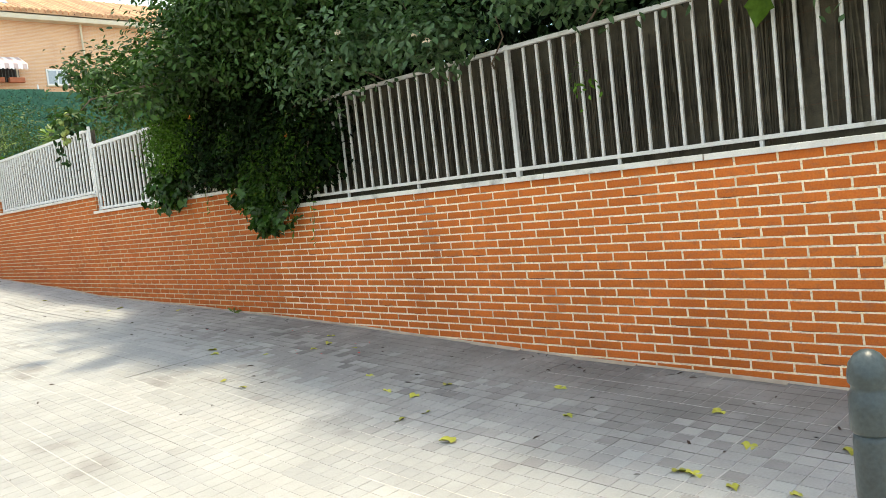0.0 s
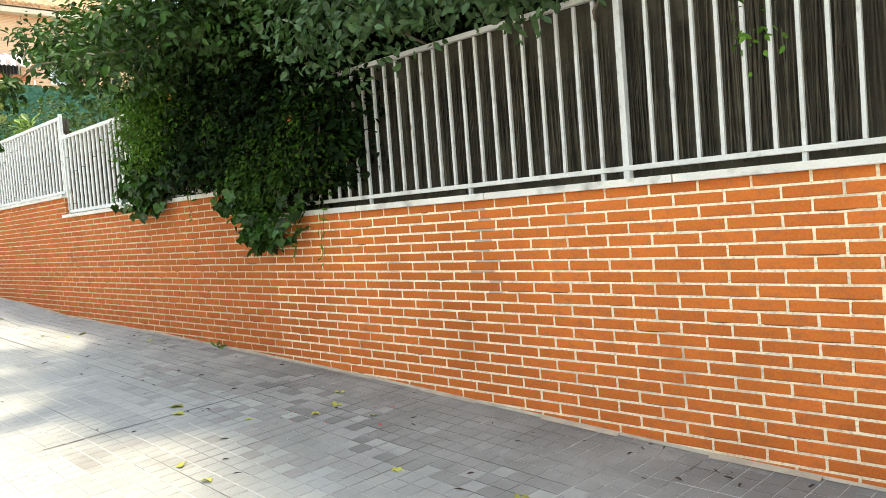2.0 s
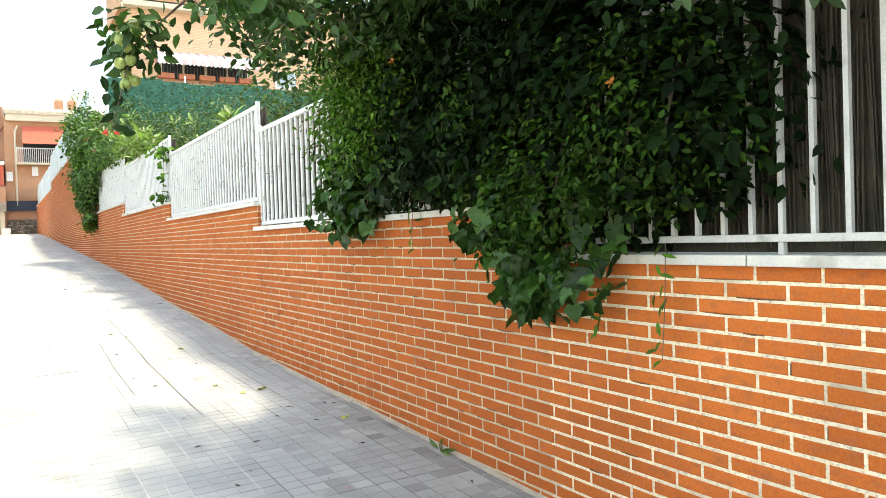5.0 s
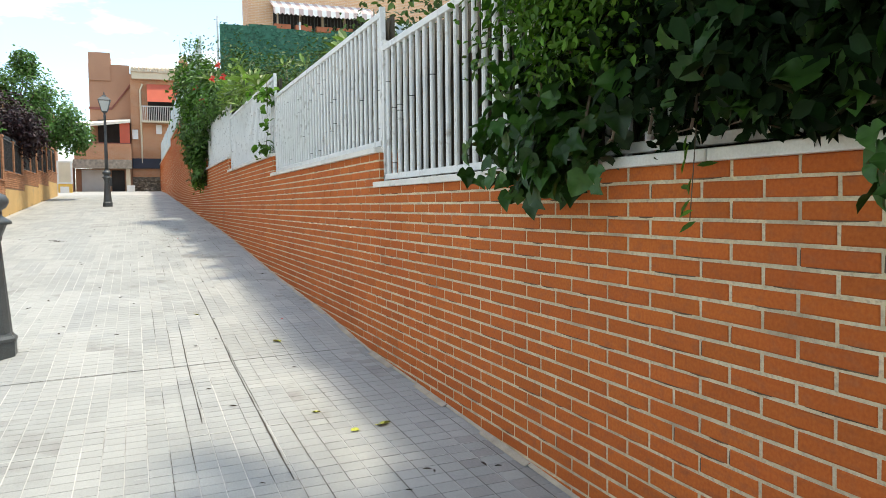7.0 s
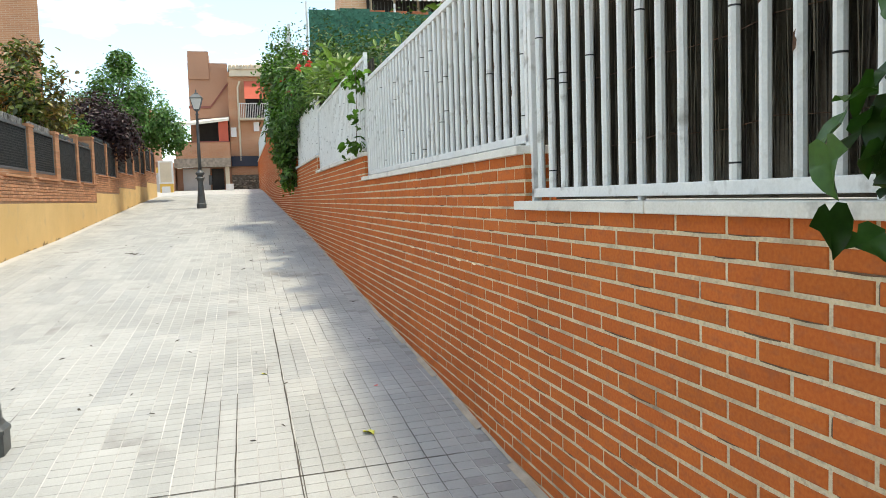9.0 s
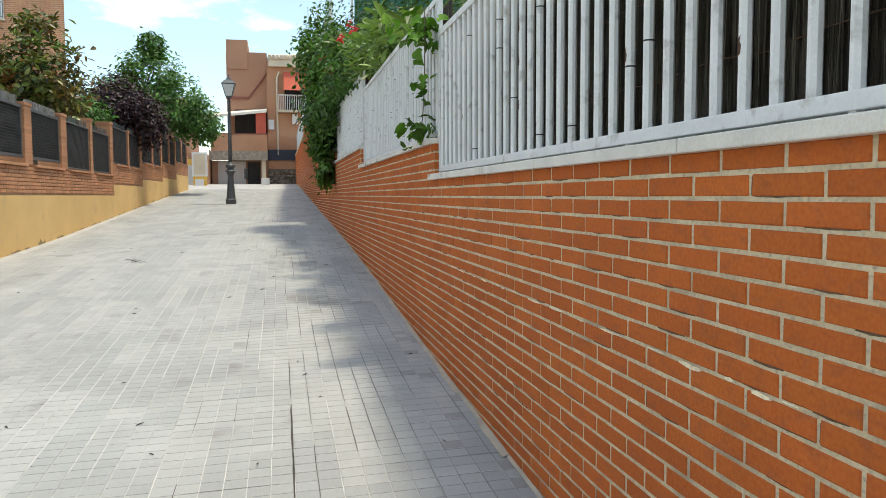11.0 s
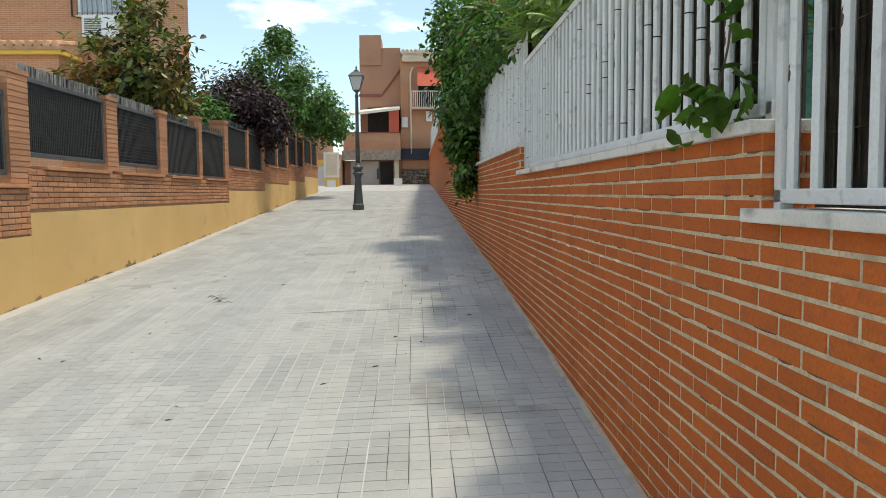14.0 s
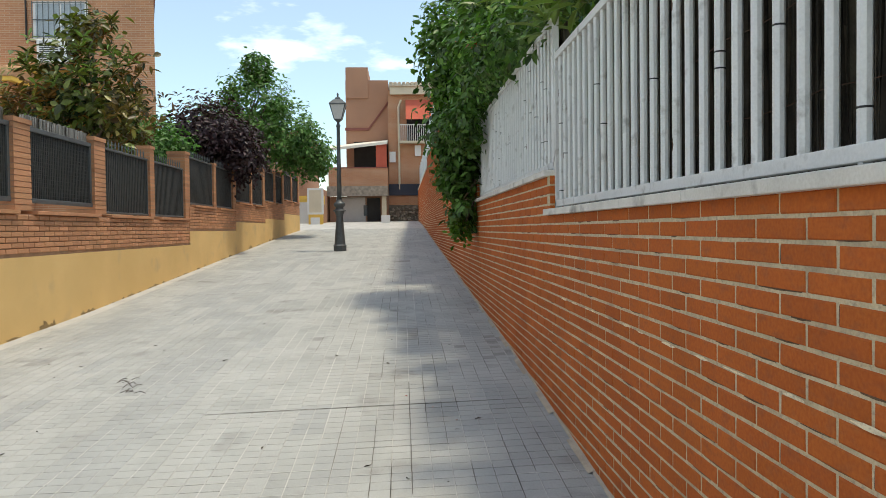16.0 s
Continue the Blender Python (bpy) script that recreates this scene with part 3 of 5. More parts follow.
# green hedge screen across the garden
hedge = thing("hedge_screen", "dark green artificial hedge screen on a wire fence", "fence")
for k in range(14):
    y0 = 0.55 + k * 0.72
    part("hedge_panel", Build().box(-27.1, y0, 3.2, -27.05, y0 + 0.715, 6.60 + 0.05 * math.sin(k * 1.7)), MESHGREEN, hedge)
r = np.random.RandomState(8)
tuft = Build()
for k in range(5200):
    y, z = r.uniform(0.55, 10.5), r.uniform(4.2, 6.62)
    d, s = r.normal(size=3), r.uniform(0.03, 0.06)
    tuft.add([(-27.05, y, z), (-27.02 + abs(d[0]) * 0.02, y + d[1] * s, z + d[2] * s), (-27.03, y - d[2] * s * 0.5, z + d[1] * s * 0.5)], [(0, 1, 2)])
part("needles", tuft, MESHGREEN, hedge, kind="stuff")
for y in (0.5, 2.6, 4.7, 6.8):
    part("post", Build().lathe(-27.12, y, 3.0, [(0.025, 0), (0.025, 3.8)], 8), WHITE, hedge)

# ---------- left-hand wall: ochre plaster plinth, brick band, pillars and lattice panels ----------
YL = -4.95
LEFT = [  # x from, x to, underside of brick, sill top
    (6.0, -3.6, 1.05, 1.58), (-3.6, -8.4, 1.30, 1.83), (-8.4, -13.0, 1.54, 2.07), (-13.0, -17.6, 1.78, 2.31), (-17.6, -22.25, 2.03, 2.57), (-22.25, -31.1, 2.27, 2.77), (-31.1, -35.25, 2.53, 3.04),
    (-35.25, -39.3, 2.74, 3.24), (-39.3, -43.0, 2.88, 3.40), (-43.0, -47.0, 3.10, 3.58)]
left_jobs = []
for i, (xa, xb, zb, zs) in enumerate(LEFT):
    w = Build().box(xa, YL - 0.006, ground_z(xa, YL) - 1.2, xb, YL - 0.25, zs - 0.04)
    sec = solid(f"wall_{8 + i}", w, MORTAR_BROWN, "low street wall with ochre plaster plinth and brick band", "wall", "left wall sections", "structure")
    left_jobs.append((sec, xa, xb, zb, zs))
    zg = min(ground_z(xa, YL), ground_z(xb, YL))
    part("plinth", Build().box(xa - 0.001, YL - 0.2, zg - 0.6, xb + 0.001, YL + 0.012, zb), PLASTER, sec, "smooth ochre plaster plinth")
    n = max(1, round((xa - xb) / 2.1))
    step = (xa - xb) / n
    for k in range(n):
        a, b = xa - k * step, xa - (k + 1) * step
        part("sill", Build().box(a - 0.36, YL - 0.28, zs - 0.04, b + 0.02, YL + 0.045, zs), BRICK_RED, sec, "brick sill under a lattice panel", bevel=0.004)

r = np.random.RandomState(4)
grime = Build()
for k in range(90):
    x = -15 - 26 * (k / 90.0) + r.uniform(-0.25, 0.25)
    z = ground_z(x, YL)
    w, h = r.uniform(0.03, 0.22), r.uniform(0.015, 0.13) * r.rand()
    pts = [(x + w * math.cos(t) * r.uniform(0.5, 1.1), YL + 0.0145 + 0.0001 * (k % 9), z - 0.005 + h * max(0, math.sin(t)) * r.uniform(0.3, 1.1)) for t in np.linspace(0, math.pi, 11)]
    grime.add(pts, [tuple(range(11))])
part("grime", grime, GRIME, bpy.data.objects["wall_13"], "dark grime patches along the plinth", kind="stuff")

pillar_jobs = []


def pillar(x, w, z0, z1):
    p = thing("brick_pillar", "square red-brown brick pillar between black lattice panels", "pillar", "wall pillars")
    part("core", Build().box(x - w / 2 + 0.006, YL - 0.006, z0, x + w / 2 - 0.006, YL - w + 0.006, z1 - 0.004), MORTAR_BROWN, p)
    pillar_jobs.append((p, x, w, z0, z1))
    return p


def lattice_panel(x_hi, x_lo, z0, z1, reed):
    """A framed black lattice sheet between two pillars."""
    f = thing("lattice_panel", "black lattice screen panel in a dark metal frame", "fence panel", "lattice panels")
    y = YL - 0.055
    fr, foot = (0.05, 0.09) if reed else (0.03, 0.015)
    part("bottom_bar", Build().box(x_hi, y - 0.02, z0 + foot, x_lo, y + 0.025, z0 + foot + fr), IRON, f, bevel=0.004)
    part("top_bar", Build().box(x_hi, y - 0.02, z1 - fr, x_lo, y + 0.025, z1), IRON, f, bevel=0.004)
    for xa in (x_hi, x_lo + fr):
        part("side_bar", Build().box(xa, y - 0.018, z0 + foot, xa - fr, y + 0.018, z1), IRON, f)
    part("sheet", Build().box(x_hi - fr, y - 0.012, z0 + foot + 0.01, x_lo + fr, y - 0.006, z1 - 0.03), BLACKMESH, f, "black shade sheet")
    sl = Build()
    n = int((x_hi - x_lo) / (0.045 if reed else 0.07))
    for k in range(1, n):
        x = x_hi - (x_hi - x_lo) * k / n
        h = 0.008 if reed else 0.017
        sl.box(x - h, y - 0.005, z0 + foot + fr, x + h, y + 0.001, z1 - fr)
    if reed:
        m = int((z1 - z0) / 0.045)
        for k in range(3, m):
            z = z0 + (z1 - z0) * k / m
            sl.box(x_hi - fr, y + 0.001, z - 0.004, x_lo + fr, y + 0.004, z + 0.004)
    part("lattice", sl, BLACKMESH, f, kind="stuff")
    if reed:
        rr = np.random.RandomState(int(abs(x_hi) * 10))
        b = Build()
        for k in range(int((x_hi - x_lo) / 0.012)):
            x = rr.uniform(x_lo, x_hi)
            h = z1 + 0.13 + rr.uniform(-0.010, 0.014)
            b.box(x - 0.006, y - 0.05 + rr.uniform(-0.01, 0.01), z1 - 0.35, x + 0.006, y - 0.035, h)
        part("reed_top", b, GREYWOOD, f, "weathered grey reed showing over the panel", kind="stuff")
    else:
        sp = Build()
        n = int((x_hi - x_lo) / 0.13)
        for k in range(1, n):
            x = x_hi - (x_hi - x_lo) * k / n
            sp.lathe(x, y, z1, [(0.009, 0), (0.009, 0.06), (0.014, 0.065), (0.001, 0.13)], 4)
        part("spikes", sp, IRON, f, "row of iron spearheads")


# pillars by section: wide at each step, narrow half-way
PILLARS = [(-15.4, .36, 2.31, 3.52), (-17.6, .42, 2.31, 3.55), (-19.9, .36, 2.57, 3.6), (-22.12, .42, 2.57, 3.74), (-24.6, .38, 2.77, 3.76), (-26.75, .38, 2.77, 3.80), (-28.95, .22, 2.77, 3.92), (-31.02, .32, 2.77, 4.03),
           (-33.2, .2, 3.04, 4.0), (-35.15, .32, 3.04, 4.18), (-37.3, .2, 3.24, 4.2), (-39.2, .32, 3.24, 4.35), (-41.2, .2, 3.40, 4.4), (-42.9, .32, 3.40, 4.5), (-45.0, .2, 3.58, 4.55), (-46.9, .34, 3.58, 4.7)]
for x, w, z0, z1 in PILLARS:
    pillar(x, w, z0, z1)
for (xa, wa, za, ta), (xb, wb, zb, tb) in zip(PILLARS, PILLARS[1:]):
    base = max(za, zb) if xa > -22 else max(float(np.interp(-(xa + xb) / 2, [17.6, 22.2, 22.3, 31.0, 31.1, 35.2, 35.3, 39.3, 39.4, 43.0, 43.1, 47], [2.57, 2.57, 2.77, 2.77, 3.04, 3.04, 3.24, 3.24, 3.4, 3.4, 3.58, 3.58])), 0)
    lattice_panel(xa - wa / 2 - 0.005, xb + wb / 2 + 0.005, base, base + 0.93, xa > -26)


# ---------- street lamps and bollard ----------
def street_lamp(x, y):
    z = ground_z(x, y) - 0.01
    f = thing("street_lamp", "dark grey cast-iron street lamp with a four-sided lantern", "street lamp", "street lamps", at=(x, y, z))
    part("base", Build().lathe(0, 0, 0, [(0.165, 0), (0.165, 0.12), (0.172, 0.125), (0.172, 0.145), (0.15, 0.165), (0.135, 0.19)], 8, radians(22.5)), IRON, f, "octagonal plinth")
    part("shaft", Build().lathe(0, 0, 0, [(0.135, 0.19), (0.082, 0.86), (0.092, 0.875), (0.092, 0.90), (0.105, 0.93), (0.128, 0.985)], 16), IRON, f, smooth=False)
    part("collar", Build().lathe(0, 0, 0, [(0.158, 0.985), (0.162, 0.995), (0.158, 1.01), (0.12, 1.035), (0.10, 1.05), (0.098, 1.09), (0.128, 1.11), (0.145, 1.145), (0.145, 1.17), (0.125, 1.20), (0.085, 1.22), (0.08, 1.255), (0.068, 1.27)], 20), IRON, f, smooth=True)
    part("pole", Build().lathe(0, 0, 0, [(0.062, 1.26), (0.052, 2.1), (0.052, 2.12), (0.058, 2.14), (0.05, 2.16), (0.042, 3.05), (0.055, 3.07), (0.055, 3.10), (0.035, 3.12), (0.035, 3.2)], 14), IRON, f, smooth=True)
    lan = part("lantern", Build().lathe(0, 0, 0, [(0.05, 3.18), (0.125, 3.23), (0.13, 3.25)], 4, radians(45)), IRON, f)
    c0, c1, za, zb = 0.092, 0.185, 3.25, 3.60
    for k in range(4):
        a, b = radians(45 + 90 * k), radians(135 + 90 * k)
        q = 1.414
        p = [(c0 * q * math.cos(a), c0 * q * math.sin(a), za), (c0 * q * math.cos(b), c0 * q * math.sin(b), za), (c1 * q * math.cos(b), c1 * q * math.sin(b), zb), (c1 * q * math.cos(a), c1 * q * math.sin(a), zb)]
        inner = [(v[0] * 0.985, v[1] * 0.985, v[2]) for v in p]
        part("pane", Build().add(p + inner, [(0, 1, 2, 3), (7, 6, 5, 4), (0, 4, 5, 1), (1, 5, 6, 2), (2, 6, 7, 3), (3, 7, 4, 0)]), LANTERN, lan, "frosted lantern pane")
        part("stile", Build().tube([p[0], p[3]], 0.012, 6), IRON, lan)
        part("rim", Build().tube([p[3], p[2]], 0.016, 6), IRON, lan)
    part("roof", Build().lathe(0, 0, 0, [(0.29, 3.60), (0.29, 3.615), (0.15, 3.72), (0.10, 3.73), (0.09, 3.77), (0.03, 3.79), (0.025, 3.83), (0.035, 3.85), (0.004, 3.90)], 4, radians(45)), IRON, lan, "pyramid lantern roof with finial")
    return f


street_lamp(-12.85, -2.60)
street_lamp(-35.4, -2.45)
bx, by = -0.588, -2.92
bol = thing("bollard", "grey-green painted steel bollard with a domed head", "bollard", at=(bx, by, ground_z(bx, by) - 0.01))
BOLLARD = material("grey_green_bollard_paint", hexc(0.055, 0.075, 0.078), 0.4, 0.1, 5.0, 120, 0.2)
part("shaft", Build().lathe(0, 0, 0, [(0.0335, 0), (0.0335, 0.90), (0.031, 0.912)], 24), BOLLARD, bol, smooth=True)
part("head", Build().lathe(0, 0, 0, [(0.031, 0.912), (0.0365, 0.918), (0.0365, 0.985), (0.031, 0.992), (0.031, 1.0), (0.036, 1.006), (0.036, 1.022), (0.032, 1.042), (0.022, 1.057), (0.011, 1.064), (0.001, 1.066)], 24), BOLLARD, bol, smooth=True)

# ---------- leaves ----------
OVAL = ([(0, 0, 0), (0.24, 0.28, 0.07), (0.22, 0.62, 0.06), (0, 1, -0.06), (-0.22, 0.62, 0.06), (-0.24, 0.28, 0.07)], [(0, 1, 2, 3), (0, 3, 4, 5)])
LANCE = ([(0, 0, 0), (0.13, 0.3, 0.05), (0.12, 0.65, 0.03), (0, 1, -0.12), (-0.12, 0.65, 0.03), (-0.13, 0.3, 0.05)], [(0, 1, 2, 3), (0, 3, 4, 5)])
BLADE = ([(0, 0, 0), (0.09, 0.25, 0.05), (0.15, 0.55, 0.03), (0.09, 0.85, -0.05), (0, 1, -0.14), (-0.09, 0.85, -0.05), (-0.15, 0.55, 0.03), (-0.09, 0.25, 0.05), (0, 0.5, -0.02)],
         [(0, 1, 8), (1, 2, 8), (2, 3, 8), (3, 4, 8), (4, 5, 8), (5, 6, 8), (6, 7, 8), (7, 0, 8)])
LOBED = ([(0, 0.36, -0.09), (0, 0.04, -0.05), (0.15, -0.12, 0.03), (0.36, -0.06, 0.07), (0.58, 0.30, -0.05), (0.43, 0.44, 0.06), (0.34, 0.64, 0.07), (0.17, 0.88, 0.0), (0, 1.10, -0.20),
          (-0.17, 0.88, 0.0), (-0.34, 0.64, 0.07), (-0.43, 0.44, 0.06), (-0.58, 0.30, -0.05), (-0.36, -0.06, 0.07), (-0.15, -0.12, 0.03)],
         [(0, k, k + 1) for k in range(1, 14)] + [(0, 14, 1)])


def leaf_mesh(name, centres, sizes, normals, shape, mat, seed):
    """Many leaves as one mesh: each is turned by chance about its own normal and hangs a little."""
    r = np.random.RandomState(seed)
    n = len(centres)
    nrm = normals / (np.linalg.norm(normals, axis=1, keepdims=True) + 1e-9)
    d = r.normal(size=(n, 3))
    d[:, 2] -= 0.7
    d -= nrm * np.sum(d * nrm, axis=1, keepdims=True)
    d /= np.linalg.norm(d, axis=1, keepdims=True) + 1e-9
    s = np.cross(d, nrm)
    t = np.array(shape[0])
    pts = (centres[:, None, :] + sizes[:, None, None] * (t[None, :, 0:1] * s[:, None, :] + t[None, :, 1:2] * d[:, None, :] + t[None, :, 2:3] * nrm[:, None, :])).reshape(-1, 3)
    k = len(t)
    faces = [tuple(i * k + j for j in f) for i in range(n) for f in shape[1]]
    me = bpy.data.meshes.new(name)
    me.from_pydata(pts.tolist(), [], faces)
    me.materials.append(mat)
    me.polygons.foreach_set("use_smooth", [True] * len(me.polygons))
    me.update()
    return me


def blob_points(blobs, per, seed, clump=0.55):
    """Points in clumps through uneven ellipsoids, denser near their skins, with outward normals."""
    r = np.random.RandomState(seed)
    P, N = [], []
    for cx, cy, cz, rx, ry, rz, w in blobs:
        n = int(per * w)
        nc = max(4, n // 26)
        u = r.normal(size=(nc, 3))
        u /= np.linalg.norm(u, axis=1, keepdims=True)
        cc = u * (r.uniform(0.35, 1.0, (nc, 1)) ** 0.5) * np.array([rx, ry, rz]) + np.array([cx, cy, cz])
        pick = r.randint(0, nc, n)
        spread = clump * 0.36 * min(rx, ry, rz) + 0.05
        p = cc[pick] + r.normal(size=(n, 3)) * spread
        out = (p - np.array([cx, cy, cz])) / np.array([rx, ry, rz]) ** 2
        out /= np.linalg.norm(out, axis=1, keepdims=True) + 1e-9
        nn = out * 0.8 + np.array([0, 0, 0.7]) + r.normal(size=(n, 3)) * 0.55
        P.append(p)
        N.append(nn)
    return np.concatenate(P), np.concatenate(N)


def crown(name, parent, blobs, per, lo, hi, shape, mat, seed, label="", keep=None, clump=0.55):
    p, n = blob_points(blobs, per, seed, clump)
    if keep is not None:
        ok = keep(p)
        p, n = p[ok], n[ok]
    s = np.random.RandomState(seed + 1).uniform(lo, hi, len(p))
    return part(name, leaf_mesh(name, p, s, n, shape, mat, seed + 2), mat, parent, label, kind="stuff")


def limbs(name, parent, base, tips, r0, r1, seed, wobble=0.12):
    rr = random.Random(seed)
    for tip in tips:
        a, c = Vector(base), Vector(tip)
        pts = []
        for k in range(7):
            t = k / 6
            p = a.lerp(c, t)
            p += Vector((rr.uniform(-1, 1), rr.uniform(-1, 1), rr.uniform(-0.4, 1))) * wobble * math.sin(math.pi * t)
            pts.append(tuple(p))
        part(name, Build().tube(pts, [r0 + (r1 - r0) * k / 6 for k in range(7)], 6), BARK, parent, smooth=True)


def rosettes(name, parent, zones, leaves, lo, hi, mat, seed):
    """Whorls of long leaves on shoot tips. zones: x, x, y, y, z, z and how many whorls."""
    r = np.random.RandomState(seed)
    P, N, D = [], [], []
    for x0, x1, y0, y1, z0, z1, n in zones:
        for _ in range(n):
            c = np.array([r.uniform(x0, x1), r.uniform(y0, y1), r.uniform(z0, z1)])
            axis = np.array([r.normal() * 0.35, -0.35 + r.normal() * 0.35, 1.0])
            axis /= np.linalg.norm(axis)
            u = np.cross(axis, [0.3, 1, 0.2])
            u /= np.linalg.norm(u)
            v = np.cross(axis, u)
            for k in range(leaves):
                a = 2.4 * k + r.uniform(-0.3, 0.3)
                lift = 0.95 - 1.25 * k / leaves
                d = u * math.cos(a) + v * math.sin(a) + axis * lift
                d /= np.linalg.norm(d)
                P.append(c - axis * 0.012 * k)
                D.append(d)
                N.append(axis - d * float(axis @ d) + r.normal(size=3) * 0.15)
    P, N, D = np.array(P), np.array(N), np.array(D)
    N -= D * np.sum(N * D, axis=1, keepdims=True)
    N /= np.linalg.norm(N, axis=1, keepdims=True)
    side = np.cross(D, N)
    t, size = np.array(BLADE[0]), r.uniform(lo, hi, len(P))
    pts = (P[:, None, :] + size[:, None, None] * (t[None, :, 0:1] * side[:, None, :] + t[None, :, 1:2] * D[:, None, :] + t[None, :, 2:3] * N[:, None, :])).reshape(-1, 3)
    k = len(t)
    me = bpy.data.meshes.new(name)
    me.from_pydata(pts.tolist(), [], [tuple(i * k + j for j in f) for i in range(len(P)) for f in BLADE[1]])
    me.materials.append(mat)
    me.update()
    return part(name, me, mat, parent, kind="stuff")


ball_rnd = random.Random(9)


def ball(r, sides=10):
    prof = [(max(0.002, r * math.sin(math.pi * k / 8)), r - r * math.cos(math.pi * k / 8)) for k in range(9)]
    return Build().lathe(0, 0, -r, prof, sides)


def over_wall(p):
    """Outside the masonry and the railing, and clear of the walker."""
    x, y, z = p[:, 0], p[:, 1], p[:, 2]
    lev = np.select([x > -7.0, x > -11.6, x > -16.0, x > -20.75, x > -25.4], [1.88, 2.12, 2.36, 2.60, 2.84], 3.08)
    path_y = np.interp(-x, [0, 2.7, 4.8, 8.4, 12, 16], [-4.4, -2.9, -1.93, -1.18, -1.02, -0.9])
    clear = (np.abs(y - path_y) > 0.42) | (z > 2.75)
    return ((y < -0.03) | (z > lev + 0.05)) & clear


# plum tree with overhanging boughs
plum = thing("plum_tree", "dense dark green plum tree leaning over the railing with unripe plums", "tree", at=(0, 0, 0))
part("trunk", Build().tube([(-8.1, 1.1, 1.9), (-8.05, 1.05, 2.3), (-7.9, 0.95, 2.8), (-7.8, 0.8, 3.4)], [0.10, 0.085, 0.075, 0.06], 10), BARK, plum, smooth=True)
limbs("limb", plum, (-7.85, 0.9, 2.9), [(-8.8, -0.1, 3.3), (-6.6, -0.2, 3.7), (-8.4, 1.6, 4.4), (-7.0, 1.2, 4.6), (-7.2, -0.6, 3.3)], 0.045, 0.015, 3)
part("bough", Build().tube([(-7.6, -0.1, 3.35), (-7.65, -0.8, 3.25), (-7.7, -1.4, 3.1), (-7.72, -1.64, 2.86), (-7.76, -1.73, 2.50)], [0.016, 0.012, 0.008, 0.005, 0.002], 6), BARK, plum, smooth=True)
crown("crown", plum, [(-7.7, 0.35, 3.15, 1.35, 0.75, 0.85, 1.0), (-7.0, 0.2, 3.6, 1.3, 0.8, 0.7, .8), (-8.2, 0.1, 3.5, 0.8, 0.8, 0.6, .6), (-7.6, 0.9, 4.3, 2.0, 1.4, 0.9, 1.1), (-5.6, 0.7, 3.9, 1.6, 0.9, 0.6, .8), (-6.5, -0.3, 3.8, 1.1, 0.6, 0.35, .7)], 7500, 0.055, 0.09, OVAL, LEAF_PLUMTREE, 11, keep=lambda p: over_wall(p) & ~((p[:, 0] > -9.4) & (p[:, 2] < 3.0) & (p[:, 1] < 0.35)))
crown("inner_leaves", plum, [(-7.9, 0.5, 3.2, 1.5, 0.5, 0.9, 1.0), (-6.6, 0.7, 3.7, 1.6, 0.5, 0.9, .9), (-7.6, 1.0, 4.4, 2.0, 0.9, 0.9, .8), (-8.4, 0.5, 2.7, 1.0, 0.3, 0.5, .5)], 2600, 0.12, 0.19, OVAL, LEAF_SHADE_DARK, 13, keep=over_wall)
crown("bough_leaves", plum, [(-7.05, -0.8, 3.3, 0.35, 0.4, 0.14, .4), (-7.6, -0.8, 3.4, 0.6, 0.4, 0.16, .5), (-7.1, -1.25, 2.98, 0.3, 0.25, 0.1, .25), (-7.72, -1.64, 2.92, 0.06, 0.06, 0.12, .16), (-8.1, -0.9, 3.4, 0.5, 0.35, 0.15, .4), (-8.9, -0.8, 3.55, 0.5, 0.35, 0.15, .35), (-9.2, -0.45, 3.5, 0.55, 0.4, 0.3, .6), (-9.8, -0.5, 3.75, 0.5, 0.35, 0.25, .5)], 820, 0.055, 0.095, OVAL, LEAF_PLUMTREE, 17)
limbs("twig", plum, (-8.3, 0.1, 3.35), [(-9.6, -0.5, 3.7), (-9.3, -0.6, 3.4), (-8.9, -0.85, 3.2)], 0.012, 0.004, 21, 0.1)
tl = np.array([[-7.745 - 0.03 * math.sin(k * 2.3), -1.69 - 0.035 * math.sin(k * 1.7) - 0.003 * k, 2.50 + 0.02 * k] for k in range(16)])
part("twig_leaves", leaf_mesh("twig_leaves", tl, np.full(16, 0.075), np.random.RandomState(4).normal(size=(16, 3)) + np.array([0.9, 0, 0.3]), OVAL, LEAF_MID, 18), LEAF_MID, plum, kind="stuff")
FRUIT_ME = ball(0.025).data("plum", FRUIT, True)
for k in range(11):
    p = part("plum", FRUIT_ME, FRUIT, plum)
    p.location = (-7.72 + ball_rnd.uniform(-0.06, 0.06), -1.66 + ball_rnd.uniform(-0.045, 0.045), 2.70 + 0.026 * k)

# creeper hanging over the wall
vine = thing("creeper", "green creeper with lobed leaves hanging over the brick wall", "climbing plant", "creepers")
for k in range(16):
    x = -9.1 + 2.9 * k / 15
    part("stem", Build().tube([(x, 0.2, 2.9 + 0.2 * math.sin(k)), (x + 0.1, -0.08, 2.6), (x + 0.05, -0.14, 2.2), (x + 0.12 * math.sin(k * 2), -0.1, 2.2)], [0.008, 0.007, 0.005, 0.003], 5), BARK, vine)
def hang_line(x):
    """How low the creeper hangs on the wall's face along the lane."""
    return np.interp(x, [-9.58, -9.5, -9.3, -8.9, -8.5, -8.3, -8.2, -7.5, -7.42, -7.2, -7.1, -6.55, -6.4, -6.3, -5.7],
                     [9.0, 2.1, 2.02, 1.98, 1.98, 2.06, 2.18, 2.16, 1.92, 1.86, 1.68, 1.60, 1.76, 2.02, 2.1])


